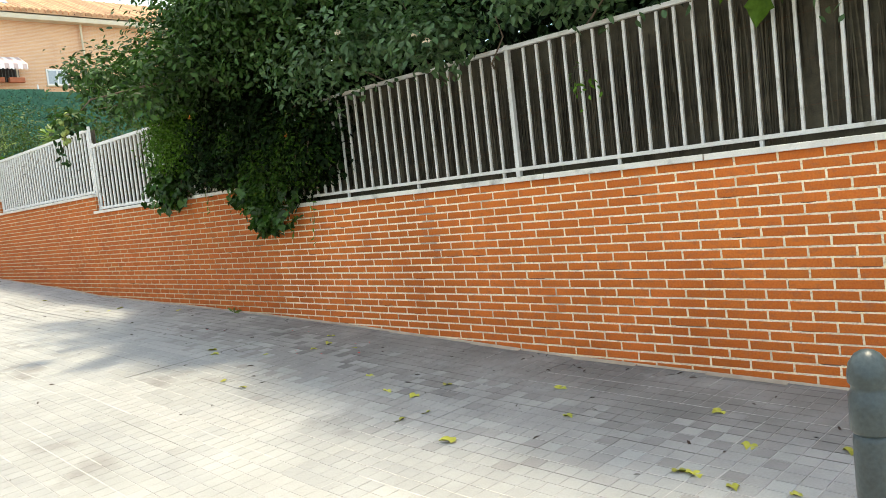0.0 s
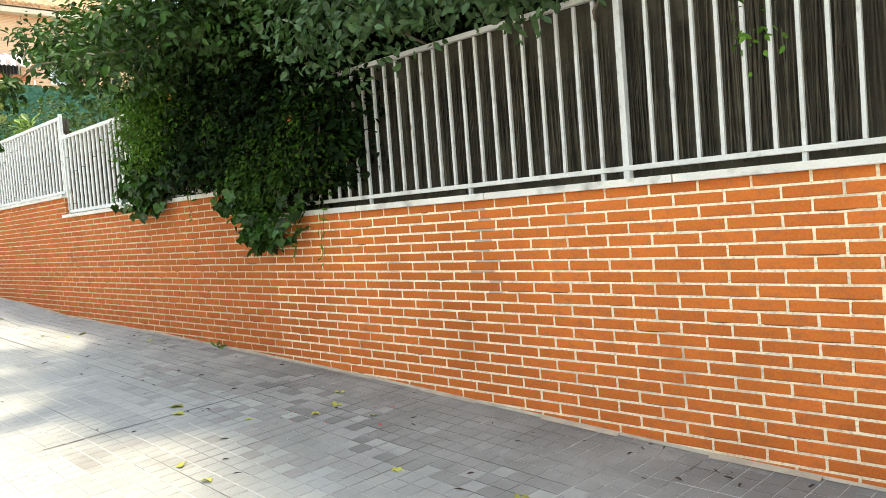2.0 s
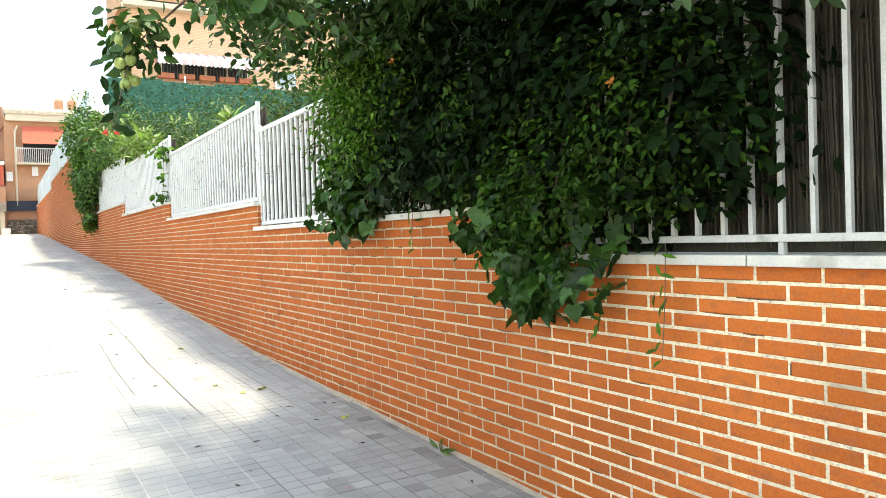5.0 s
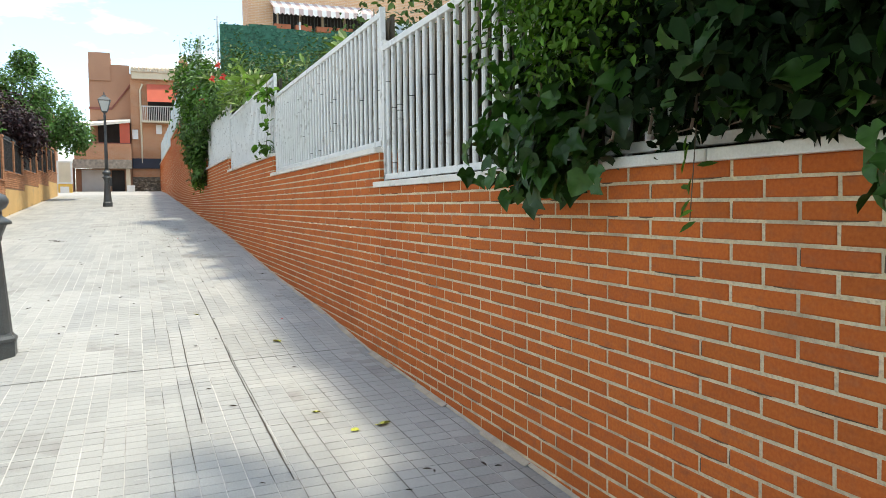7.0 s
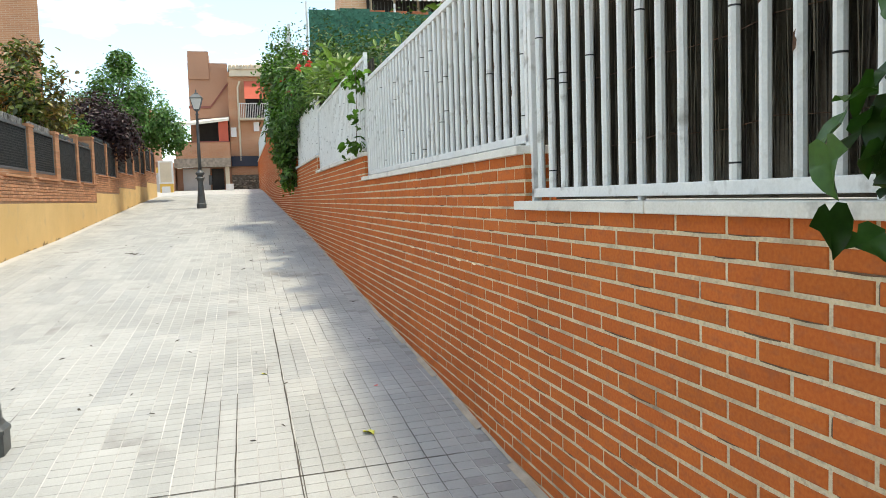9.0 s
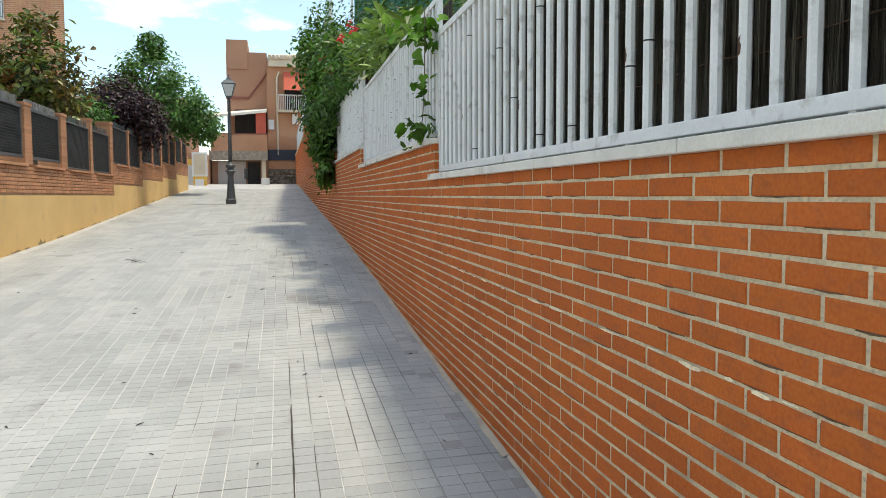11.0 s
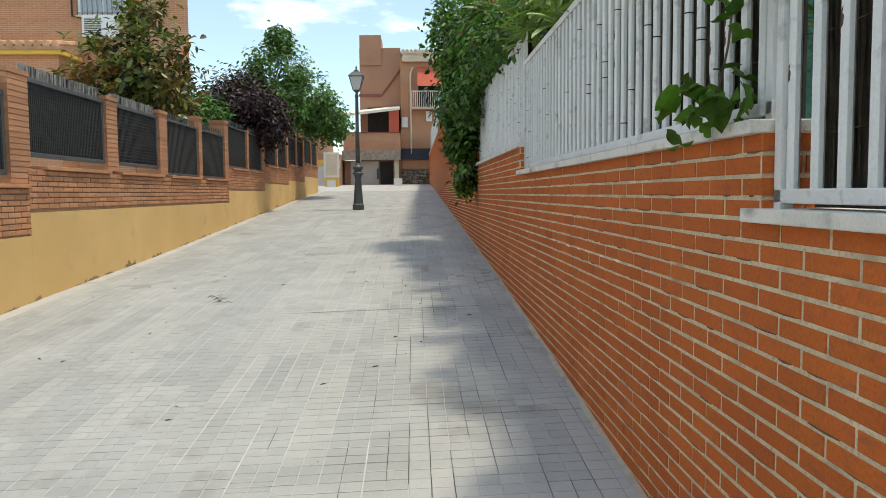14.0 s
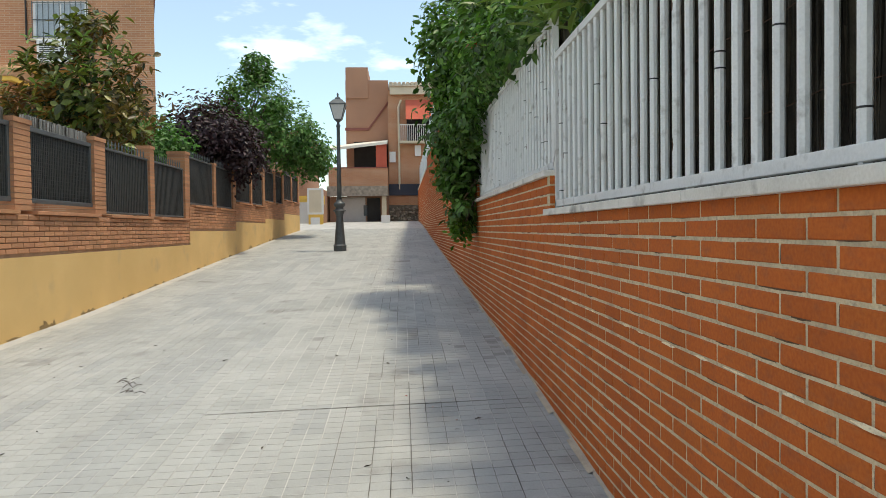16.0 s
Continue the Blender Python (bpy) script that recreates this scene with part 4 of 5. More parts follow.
def creeper_space(p):
    return over_wall(p) & (p[:, 2] > hang_line(p[:, 0]))


crown("small_leaves", vine, [(-8.75, -0.08, 2.75, 0.5, 0.24, 0.5, 1.0), (-8.35, -0.14, 2.8, 0.5, 0.28, 0.5, .9), (-8.5, -0.14, 3.0, 0.6, 0.26, 0.3, .7)], 3600, 0.026, 0.046, OVAL, LEAF_BRIGHT, 23, "small light green leaves", keep=lambda p: creeper_space(p) & (p[:, 2] > 2.4), clump=0.4)
crown("shaded_leaves", vine, [(-6.75, -0.18, 2.2, 0.45, 0.2, 0.32, .8), (-6.2, -0.12, 2.35, 0.4, 0.2, 0.4, .8), (-7.2, -0.14, 2.7, 0.7, 0.25, 0.3, .35)], 2300, 0.024, 0.046, OVAL, LEAF_SHADE, 25, "small green leaves coloured as if in shade", keep=creeper_space, clump=0.25)
crown("dark_leaves", vine, [(-8.5, 0.1, 2.75, 0.75, 0.2, 0.55, 1.0), (-7.6, 0.0, 2.75, 0.9, 0.3, 0.5, 1.6), (-6.7, 0.0, 2.6, 0.7, 0.25, 0.6, 1.5), (-7.0, 0.15, 2.5, 1.0, 0.15, 0.5, 1.2), (-6.1, 0.05, 2.5, 0.4, 0.2, 0.5, .8), (-7.85, -0.06, 2.42, 0.6, 0.12, 0.25, .8)], 3000, 0.045, 0.08, OVAL, LEAF_SHADE_DARK, 27, keep=creeper_space)
crown("lobed_leaves", vine, [(-6.8, -0.10, 1.9, 0.45, 0.07, 0.32, 1.0), (-7.3, -0.10, 2.1, 0.25, 0.08, 0.25, .5), (-7.8, -0.08, 2.55, 0.6, 0.12, 0.3, .6), (-9.15, -0.09, 2.3, 0.35, 0.09, 0.32, .8), (-8.6, -0.09, 2.2, 0.4, 0.08, 0.22, .5)], 240, 0.06, 0.10, LOBED, LEAF_IVY, 31, keep=creeper_space)
# the largest leaves one by one
BIG = [leaf_mesh(f"leaf_{k}", np.zeros((1, 3)), np.array([1.0]), np.array([[0.0, -1.0, 0.25 + 0.2 * k]]), LOBED, LEAF_IVY, 40 + k) for k in range(3)]
lr = random.Random(12)
for k in range(290):
    zone = lr.random()
    if zone < 0.40:
        x, top = lr.uniform(-7.45, -6.35), 2.25
    elif zone < 0.80:
        x, top = lr.triangular(-9.5, -8.3, -9.05), 2.85
    else:
        x, top = lr.uniform(-8.4, -7.2), 2.75
    low = float(hang_line(x)) + 0.07
    z = low + (max(top, low + 0.1) - low) * lr.random() ** 1.3
    lf = part("leaf", BIG[k % 3], LEAF_IVY, vine)
    s = lr.choice((0.045, 0.06, 0.07, 0.08, 0.095, 0.11))
    lf.matrix_basis = pose(x, -0.10 - lr.uniform(0, 0.14), z, lr.uniform(-45, 30), lr.uniform(-75, 75), lr.uniform(-60, 60)) @ Matrix.Diagonal((s, s, s, 1))
# trailing shoots
for x, top, low in ((-6.2, 1.95, 1.53), (-8.15, 2.32, 1.94), (-6.55, 1.8, 1.6)):
    part("shoot", Build().tube([(x, -0.06, top), (x + 0.02, -0.09, (top + low) / 2), (x - 0.01, -0.08, low)], 0.0018, 5), BARK, vine)
    c = np.array([[x + lr.uniform(-0.03, 0.03), -0.09, low + (top - low) * k / 12] for k in range(13)])
    part("shoot_leaves", leaf_mesh("shoot_leaves", c, np.full(13, 0.06), np.array([[lr.uniform(-1, 1), -1, 0.4] for _ in c]), LANCE, LEAF_BRIGHT, 50), LEAF_BRIGHT, vine, kind="stuff")
for x, y, z in ((-6.3, -0.2, 2.55), (-7.9, -0.3, 2.95)):
    c = np.array([[x, y, z]] * 5)
    part("blossom", leaf_mesh("blossom", c, np.full(5, 0.035), np.array([[math.cos(k), -1, math.sin(k)] for k in range(5)]), OVAL, PETAL_ORANGE, 51), PETAL_ORANGE, vine, "orange trumpet blossom")

# climbing rose over the first railing
rose = thing("climbing_rose", "grey-green climbing rose with cream flowers spilling over a railing", "shrub")
limbs("cane", rose, (-4.5, 0.8, 1.9), [(-5.6, -0.2, 3.2), (-3.6, -0.25, 3.0), (-2.2, -0.1, 3.3), (-0.6, 0.0, 3.2), (-4.9, 0.1, 3.5), (0.6, 0.0, 3.3)], 0.015, 0.005, 6, 0.25)
crown("foliage", rose, [(-5.5, -0.25, 3.12, 0.65, 0.35, 0.32, 1.0), (-4.7, -0.22, 3.25, 0.7, 0.4, 0.3, .9), (-4.1, -0.3, 2.98, 0.35, 0.25, 0.22, .55), (-3.3, -0.1, 3.15, 0.5, 0.35, 0.22, .6), (-2.5, -0.15, 3.2, 0.8, 0.4, 0.33, .9), (-1.2, -0.12, 3.05, 0.8, 0.35, 0.35, .8), (0.3, 0.05, 3.1, 1.0, 0.4, 0.5, .9)], 1150, 0.05, 0.085, OVAL, LEAF_ROSE, 61, keep=over_wall)
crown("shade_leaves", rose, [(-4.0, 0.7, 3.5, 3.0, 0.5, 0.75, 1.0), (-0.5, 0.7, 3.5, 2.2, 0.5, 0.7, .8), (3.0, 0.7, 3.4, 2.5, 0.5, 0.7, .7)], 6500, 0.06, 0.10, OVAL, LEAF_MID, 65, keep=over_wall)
crown("inner_leaves", rose, [(-4.0, 1.0, 3.5, 3.0, 0.4, 0.8, 1.0), (-0.5, 1.0, 3.5, 2.2, 0.4, 0.8, .8), (3.0, 1.0, 3.4, 2.5, 0.4, 0.8, .7)], 3600, 0.13, 0.20, OVAL, LEAF_SHADE_DARK, 67, keep=over_wall)
crown("fig_leaves", rose, [(-1.9, -0.15, 2.92, 0.4, 0.15, 0.2, 1.0), (-0.6, -0.1, 2.85, 0.35, 0.15, 0.22, .8)], 90, 0.09, 0.14, LOBED, LEAF_BRIGHT, 69, keep=over_wall)
crown("sprig", rose, [(-3.05, -0.1, 2.44, 0.10, 0.05, 0.05, 1.0)], 26, 0.03, 0.05, OVAL, LEAF_BRIGHT, 71, clump=0.2)
for x, y, z in ((-4.13, -0.5, 3.0), (-4.05, -0.48, 2.93), (-5.0, -0.5, 3.2), (-2.9, -0.45, 3.1)):
    c = np.array([[x, y, z]] * 12)
    part("flower", leaf_mesh("flower", c + np.random.RandomState(3).normal(size=(12, 3)) * 0.008, np.full(12, 0.035), np.random.RandomState(2).normal(size=(12, 3)) + np.array([0, -0.5, 0.5]), OVAL, PETAL_CREAM, 73), PETAL_CREAM, rose, "cream rose flower")

# tall evergreen set above the view to shade the lane's foot
tall = thing("evergreen_tree", "tall dense dark green tree behind the first railing", "tree", "garden trees")
part("trunk", Build().tube([(-3.2, 1.9, 1.7), (-3.15, 1.85, 3.0), (-3.2, 1.8, 4.4), (-3.1, 1.7, 5.8)], [0.13, 0.11, 0.08, 0.03], 10), BARK, tall, smooth=True)
limbs("limb", tall, (-3.2, 1.85, 3.2), [(-5.4, 1.2, 5.2), (-1.2, 1.2, 5.0), (0.8, 1.3, 4.8), (-3.6, 1.0, 5.8), (-6.3, 1.3, 4.9)], 0.06, 0.015, 14, 0.3)
crown("crown", tall, [(-5.6, 1.0, 5.0, 1.6, 0.9, 1.2, 1.0), (-3.4, 0.9, 5.3, 1.7, 1.0, 1.4, 1.1), (-1.2, 0.9, 5.1, 1.7, 1.0, 1.3, 1.0), (1.2, 1.0, 4.9, 1.9, 1.0, 1.3, 1.0), (-7.0, 0.9, 4.7, 1.2, 0.8, 0.9, .5)], 3600, 0.10, 0.17, OVAL, LEAF_SHADE_DARK, 63)
crown("upper_crown", tall, [(-6.0, 1.3, 6.0, 1.5, 1.2, 0.9, 1.0), (-4.0, 1.2, 6.4, 1.7, 1.3, 1.0, 1.1), (-1.8, 1.2, 6.3, 1.7, 1.3, 1.0, 1.1), (0.6, 1.3, 6.0, 1.7, 1.2, 0.9, 1.0), (-7.6, 1.2, 5.3, 1.1, 0.9, 0.7, .6)], 2600, 0.17, 0.27, OVAL, LEAF_SHADE_DARK, 163)

# garden shrubs behind the further railings
shrub = thing("loquat_shrub", "yellow-green large-leaved shrub with red flowers behind the railing", "shrub")
limbs("stem", shrub, (-21.5, 1.2, 2.7), [(-19.5, 0.5, 4.1), (-21.0, 0.3, 4.5), (-23.0, 0.4, 4.6), (-22.3, 1.5, 5.0), (-20.0, 1.3, 4.4)], 0.035, 0.01, 8, 0.25)
rosettes("rosette_leaves", shrub, [(-17.4, -17.0, 0.0, 0.3, 3.55, 3.7, 3), (-19.8, -18.0, -0.12, 0.35, 3.6, 4.0, 16), (-21.6, -19.6, -0.15, 0.4, 3.8, 4.2, 18), (-24.4, -21.4, -0.1, 0.5, 3.9, 4.7, 20), (-22.5, -18.5, 0.4, 1.3, 3.9, 4.4, 10), (-14.6, -13.8, 0.3, 0.6, 3.45, 3.65, 4)], 10, 0.16, 0.26, LEAF_LOQUAT, 81)
crown("fine_foliage", shrub, [(-18.8, 0.6, 3.9, 1.2, 0.5, 0.4, .5), (-21.0, 0.8, 4.2, 2.0, 0.7, 0.5, 1.0), (-24.5, 0.6, 4.8, 1.6, 0.7, 0.85, 1.4), (-22.5, 2.0, 4.5, 2.5, 1.0, 0.8, 1.2), (-18.5, 1.8, 4.0, 2.0, 0.9, 0.6, .7), (-12.6, 0.7, 3.6, 1.2, 0.4, 0.35, .5), (-10.3, 0.8, 3.3, 1.0, 0.4, 0.3, .4)], 2000, 0.05, 0.09, OVAL, LEAF_SHRUB, 84, keep=over_wall)
for x, y, z in ((-23.2, 0.1, 4.9), (-20.4, -0.1, 4.22), (-24.6, -0.25, 4.6), (-22.9, -0.25, 4.15), (-21.8, -0.15, 4.4)):
    c = np.array([[x, y, z]] * 14)
    part("flower", leaf_mesh("flower", c + np.random.RandomState(5).normal(size=(14, 3)) * 0.02, np.full(14, 0.065), np.random.RandomState(6).normal(size=(14, 3)) + np.array([0.6, -0.5, 0.5]), OVAL, PETAL_RED, 88), PETAL_RED, shrub, "red rose flower")

ivy = thing("creeper", "dense green creeper cascading down the far end of the wall", "climbing plant", "creepers")
limbs("stem", ivy, (-25.6, 0.2, 3.2), [(-25.2, -0.15, 2.5), (-26.5, -0.2, 5.6), (-27.8, -0.2, 6.2), (-24.8, -0.1, 4.8), (-29.5, -0.3, 6.6)], 0.02, 0.006, 9, 0.2)
crown("foliage", ivy, [(-25.5, -0.16, 2.85, 0.32, 0.14, 0.35, .5), (-25.6, -0.2, 3.35, 0.55, 0.2, 0.45, .9), (-25.8, -0.24, 3.95, 0.85, 0.34, 0.55, 1.1), (-25.9, -0.2, 4.65, 1.0, 0.48, 0.5, 1.1), (-26.3, -0.1, 5.2, 0.8, 0.45, 0.4, .7), (-24.3, 0.0, 4.5, 0.8, 0.35, 0.5, .8)], 1500, 0.08, 0.14, OVAL, LEAF_DEEP, 91, keep=over_wall, clump=0.3)
crown("spill", ivy, [(-23.6, -0.12, 4.15, 0.9, 0.22, 0.35, 1.0), (-22.4, -0.06, 4.1, 0.8, 0.2, 0.3, .7), (-24.6, -0.2, 3.7, 0.5, 0.18, 0.35, .7), (-21.0, 0.05, 4.0, 0.8, 0.2, 0.25, .5)], 1100, 0.06, 0.10, OVAL, LEAF_DEEP, 97, keep=over_wall, clump=0.3)
crown("inner_leaves", ivy, [(-25.7, -0.08, 3.5, 0.5, 0.1, 0.6, .7), (-25.9, -0.05, 4.4, 0.9, 0.2, 0.7, 1.0)], 900, 0.08, 0.13, OVAL, LEAF_MID, 93, keep=over_wall)
crown("tip_leaves", ivy, [(-27.9, -0.1, 6.2, 0.8, 0.2, 0.2, .3), (-25.4, -0.2, 2.5, 0.15, 0.08, 0.18, .15), (-26.0, -0.5, 5.1, 0.7, 0.3, 0.3, .5), (-25.4, -0.3, 4.2, 0.5, 0.2, 0.4, .5)], 420, 0.06, 0.1, OVAL, LEAF_BRIGHT, 95, keep=over_wall)

sprig = thing("creeper", "small creeper shoot climbing a white railing post", "climbing plant", "creepers")
part("stem", Build().tube([(-16.22, -0.05, 2.64), (-16.12, -0.045, 2.85), (-16.04, -0.05, 3.15), (-16.06, -0.045, 3.5)], 0.0035, 5), BARK, sprig)
crown("foliage", sprig, [(-16.06, -0.075, 3.32, 0.09, 0.04, 0.16, 1.0), (-16.17, -0.075, 2.72, 0.10, 0.04, 0.06, .5), (-16.08, -0.06, 3.0, 0.04, 0.02, 0.08, .15)], 60, 0.05, 0.085, LOBED, LEAF_BRIGHT, 99)

# weeds at the wall's foot
weed = thing("weed", "small green weed growing at the foot of the wall", "weed")
for k in range(12):
    at = np.array([[-7.95 + 0.03 * math.sin(k * 2.4), -0.05, ground_z(-7.95, 0) + 0.01]])
    part("blade", leaf_mesh("blade", at, np.array([0.09]), np.array([[math.cos(k), -1.0, 0.2]]), LANCE, LEAF_LOQUAT, 101 + k), LEAF_LOQUAT, weed)


# street trees behind the left-hand wall
def tree(name, label, base, height, blobs, per, lo, hi, shape, mat, seed, r0=0.09, clump=0.55):
    f = thing(name, label, "tree", "garden trees")
    bx0, by0, bz0 = base
    part("trunk", Build().tube([base, (bx0 + 0.05, by0, bz0 + height * 0.3), (bx0 - 0.03, by0 + 0.05, bz0 + height * 0.6), (bx0, by0, bz0 + height * 0.85)], [r0, r0 * 0.85, r0 * 0.6, r0 * 0.25], 10), BARK, f, smooth=True)
    tips = [(b[0], b[1], b[2] + b[5] * 0.4) for b in blobs] + [(b[0] + b[3] * 0.6, b[1] + b[4] * 0.5, b[2]) for b in blobs]
    limbs("limb", f, (bx0, by0, bz0 + height * 0.35), tips, r0 * 0.45, 0.01, seed, 0.2)
    crown("crown", f, blobs, per, lo, hi, shape, mat, seed, clump=clump)
    return f


mag = tree("magnolia", "magnolia tree with olive and rusty leaves behind the wall", (-29.3, -6.2, 2.2), 3.6,
           [(-29.2, -6.0, 4.9, 1.0, 0.9, 1.0, 1.0), (-29.3, -6.7, 4.5, 0.9, 0.7, 0.7, .7), (-29.2, -5.5, 4.35, 0.8, 0.55, 0.6, .6), (-29.5, -6.1, 5.8, 0.55, 0.45, 0.4, .4), (-29.2, -7.4, 4.3, 0.7, 0.5, 0.5, .4)], 520, 0.12, 0.20, OVAL, LEAF_MAGNOLIA, 111)
rosettes("shoot_leaves", mag, [(-30.1, -28.3, -6.8, -5.3, 4.3, 5.5, 70), (-30.0, -28.5, -7.3, -6.2, 4.0, 5.0, 40), (-29.9, -28.4, -5.9, -5.1, 3.9, 4.8, 30), (-29.9, -29.1, -6.5, -5.7, 5.5, 6.2, 16), (-29.7, -28.7, -8.0, -7.1, 4.0, 4.7, 18)], 9, 0.14, 0.22, LEAF_MAGNOLIA, 113)
rosettes("rusty_leaves", mag, [(-30.0, -28.3, -6.8, -5.3, 4.2, 5.4, 30), (-29.9, -28.4, -7.6, -6.2, 4.0, 4.9, 22), (-29.8, -28.4, -5.9, -5.1, 3.9, 4.7, 14), (-29.8, -29.1, -6.4, -5.8, 5.4, 6.1, 6)], 7, 0.13, 0.20, LEAF_RUST, 115)
rosettes("young_leaves", mag, [(-29.6, -28.2, -7.2, -5.2, 4.1, 5.6, 60)], 6, 0.12, 0.18, LEAF_LOQUAT, 117)
crown("inner_leaves", mag, [(-29.5, -6.2, 4.7, 0.7, 0.8, 0.7, 1.0)], 420, 0.12, 0.2, OVAL, LEAF_MID, 119)
tree("purple_plum", "dark purple-leaved plum tree behind the wall", (-35.0, -6.0, 2.3), 3.2,
     [(-35.0, -5.5, 4.8, 1.3, 0.9, 0.75, 1.0), (-35.2, -4.9, 4.4, 1.0, 0.6, 0.55, .7), (-35.3, -6.2, 4.5, 0.9, 0.6, 0.6, .5)], 4200, 0.09, 0.15, OVAL, LEAF_PLUM, 121)
tree("ash_tree", "tall mid-green garden tree with a loose uneven crown", (-41.5, -6.2, 2.5), 5.4,
     [(-41.5, -5.6, 6.5, 1.3, 1.1, 1.2, 1.0), (-41.6, -4.8, 5.6, 1.5, 1.2, 1.1, 1.0), (-41.8, -6.7, 5.8, 1.3, 0.9, 1.0, .8), (-42.0, -4.0, 5.0, 1.2, 0.9, 0.8, .7), (-41.5, -5.5, 7.75, 0.5, 0.45, 0.45, .3)], 3300, 0.11, 0.18, OVAL, LEAF_TREE, 131, 0.13, 0.3)
tree("garden_shrub", "bushy green garden shrub behind the lattice panels", (-32.5, -6.4, 2.3), 2.0,
     [(-32.5, -5.9, 4.1, 0.8, 0.55, 0.6, 1.0), (-33.4, -6.6, 4.4, 1.0, 0.7, 0.6, .7)], 2600, 0.08, 0.13, OVAL, LEAF_TREE, 141, 0.06)


# ---------- houses ----------
def gutter_roof(f, x0, x1, y0, y1, z, rise, mat=TILE):
    """A clay-tile slope rising away from the street side, in rows of half-round tiles."""
    b = Build()
    n = int((y1 - y0) / 0.24)
    for k in range(n):
        y = y0 + (k + 0.5) * (y1 - y0) / n
        b.tube([(x0, y, z), (x1, y, z + rise)], 0.105, 8)
    rf = part("roof", Build().add([(x0, y0, z - 0.05), (x0, y1, z - 0.05), (x1, y1, z + rise - 0.05), (x1, y0, z + rise - 0.05), (x0, y0, z - 0.15), (x0, y1, z - 0.15), (x1, y1, z - 0.15), (x1, y0, z - 0.15)],
                                  [(0, 1, 2, 3), (4, 7, 6, 5), (0, 4, 5, 1), (1, 5, 6, 2), (2, 6, 7, 3), (3, 7, 4, 0)]), mat, f, "clay tile roof")
    part("roof_tiles", b, mat, rf, kind="stuff")
    return rf


def window_x(f, x, y0, y1, z0, z1, bars=True):
    """A white window on a wall that faces +x."""
    w = part("window", Build().box(x, y0, z0, x + 0.05, y1, z1), PAINTW, f, "white framed window")
    part("glass", Build().box(x + 0.02, y0 + 0.07, z0 + 0.07, x + 0.056, y1 - 0.07, z1 - 0.07), GLASS_SKY_PALE, w)
    part("mullion", Build().box(x + 0.03, (y0 + y1) / 2 - 0.03, z0, x + 0.065, (y0 + y1) / 2 + 0.03, z1), PAINTW, w)
    part("sill", Build().box(x, y0 - 0.05, z0 - 0.05, x + 0.12, y1 + 0.05, z0), CREAM, w)
    if bars:
        n = int((y1 - y0) / 0.13)
        for k in range(n + 1):
            y = y0 + (y1 - y0) * k / n
            part("grille_bar", Build().box(x + 0.10, y - 0.008, z0, x + 0.116, y + 0.008, z1), IRON, w)
        for z in (z0 + 0.05, (z0 + z1) / 2, z1 - 0.05):
            part("grille_rail", Build().box(x + 0.10, y0, z - 0.01, x + 0.118, y1, z + 0.01), IRON, w)
    return w


# end house, facing down the lane
H = thing("end_house", "terracotta house with garage, terrace and red awnings closing the lane", "house")
part("wall", Build().box(-61.0, -1.95, 2.4, -70, 4.0, 10.6), HOUSE_X, H, "brown brick wall")
part("wall", Build().box(-61.6, -4.4, 2.4, -70, -1.95, 11.25), RENDERED, H, "terracotta rendered wall")
part("chimney_wall", Build().box(-61.5, -4.38, 10.2, -64.5, -3.1, 11.98), RENDERED, H, "stepped terracotta chimney wall")
part("terrace", Build().box(-59.9, -5.3, 5.05, -62, -1.98, 6.05), HOUSE_X, H, "brick terrace parapet")
part("beam", Build().box(-59.8, -5.4, 4.5, -60.4, -1.98, 5.05), STONE, H, "stone-faced beam over the garage")
part("cap", Build().box(-59.85, -5.35, 6.05, -60.15, -1.98, 6.11), BAND, H)
part("garage_wall", Build().box(-60.6, -5.3, 2.4, -61.4, -1.98, 4.5), RENDERED, H)
gd = part("garage_door", Build().box(-60.52, -4.95, 2.6, -60.60, -3.3, 4.45), GARAGE, H, "pale grey garage door")
for k in range(6):
    part("slat", Build().box(-60.50, -4.93, 2.68 + 0.29 * k, -60.53, -3.32, 2.94 + 0.29 * k), GARAGE, gd)
part("doorway", Build().box(-60.52, -3.2, 2.6, -60.58, -2.45, 4.4), DARK, H, "dark slab painted as a shaded doorway")
part("pillar", Build().box(-60.0, -2.35, 2.5, -60.4, -2.1, 4.5), CREAM, H)
part("letterbox", Build().box(-60.4, -3.4, 3.4, -60.52, -3.2, 4.0), IRON, H)
part("stone_plinth", Build().box(-60.9, -1.95, 2.5, -61.05, 1.5, 4.0), STONE, H, "rubble stone plinth")
sr = np.random.RandomState(3)
st = Build()
for k in range(150):
    y, z = sr.uniform(-1.9, 0.6), sr.uniform(2.7, 3.95)
    s = sr.uniform(0.06, 0.13)
    st.lathe(-60.9, y, z, [(s, -0.04), (s * 1.2, 0.0), (s, 0.05)], 5, sr.uniform(0, 6))
part("rubble", st, STONE, H, kind="stuff")
part("dark_panel", Build().box(-60.85, -1.95, 4.55, -61.02, 1.2, 5.2), SLATEBLUE, H, "dark blue roller panel")
part("band", Build().box(-61.5, -4.45, 8.35, -61.62, -3.1, 8.5).add([(-61.5, -3.1, 8.35), (-61.5, -1.95, 9.9), (-61.5, -1.95, 10.05), (-61.5, -3.1, 8.5), (-61.62, -3.1, 8.35), (-61.62, -1.95, 9.9), (-61.62, -1.95, 10.05), (-61.62, -3.1, 8.5)],
     [(0, 1, 2, 3), (4, 7, 6, 5), (0, 4, 5, 1), (3, 2, 6, 7)]), BAND, H, "dark red sloping band")
part("balcony", Build().box(-60.4, -1.3, 7.5, -61.2, 3.5, 7.62), CREAM, H)
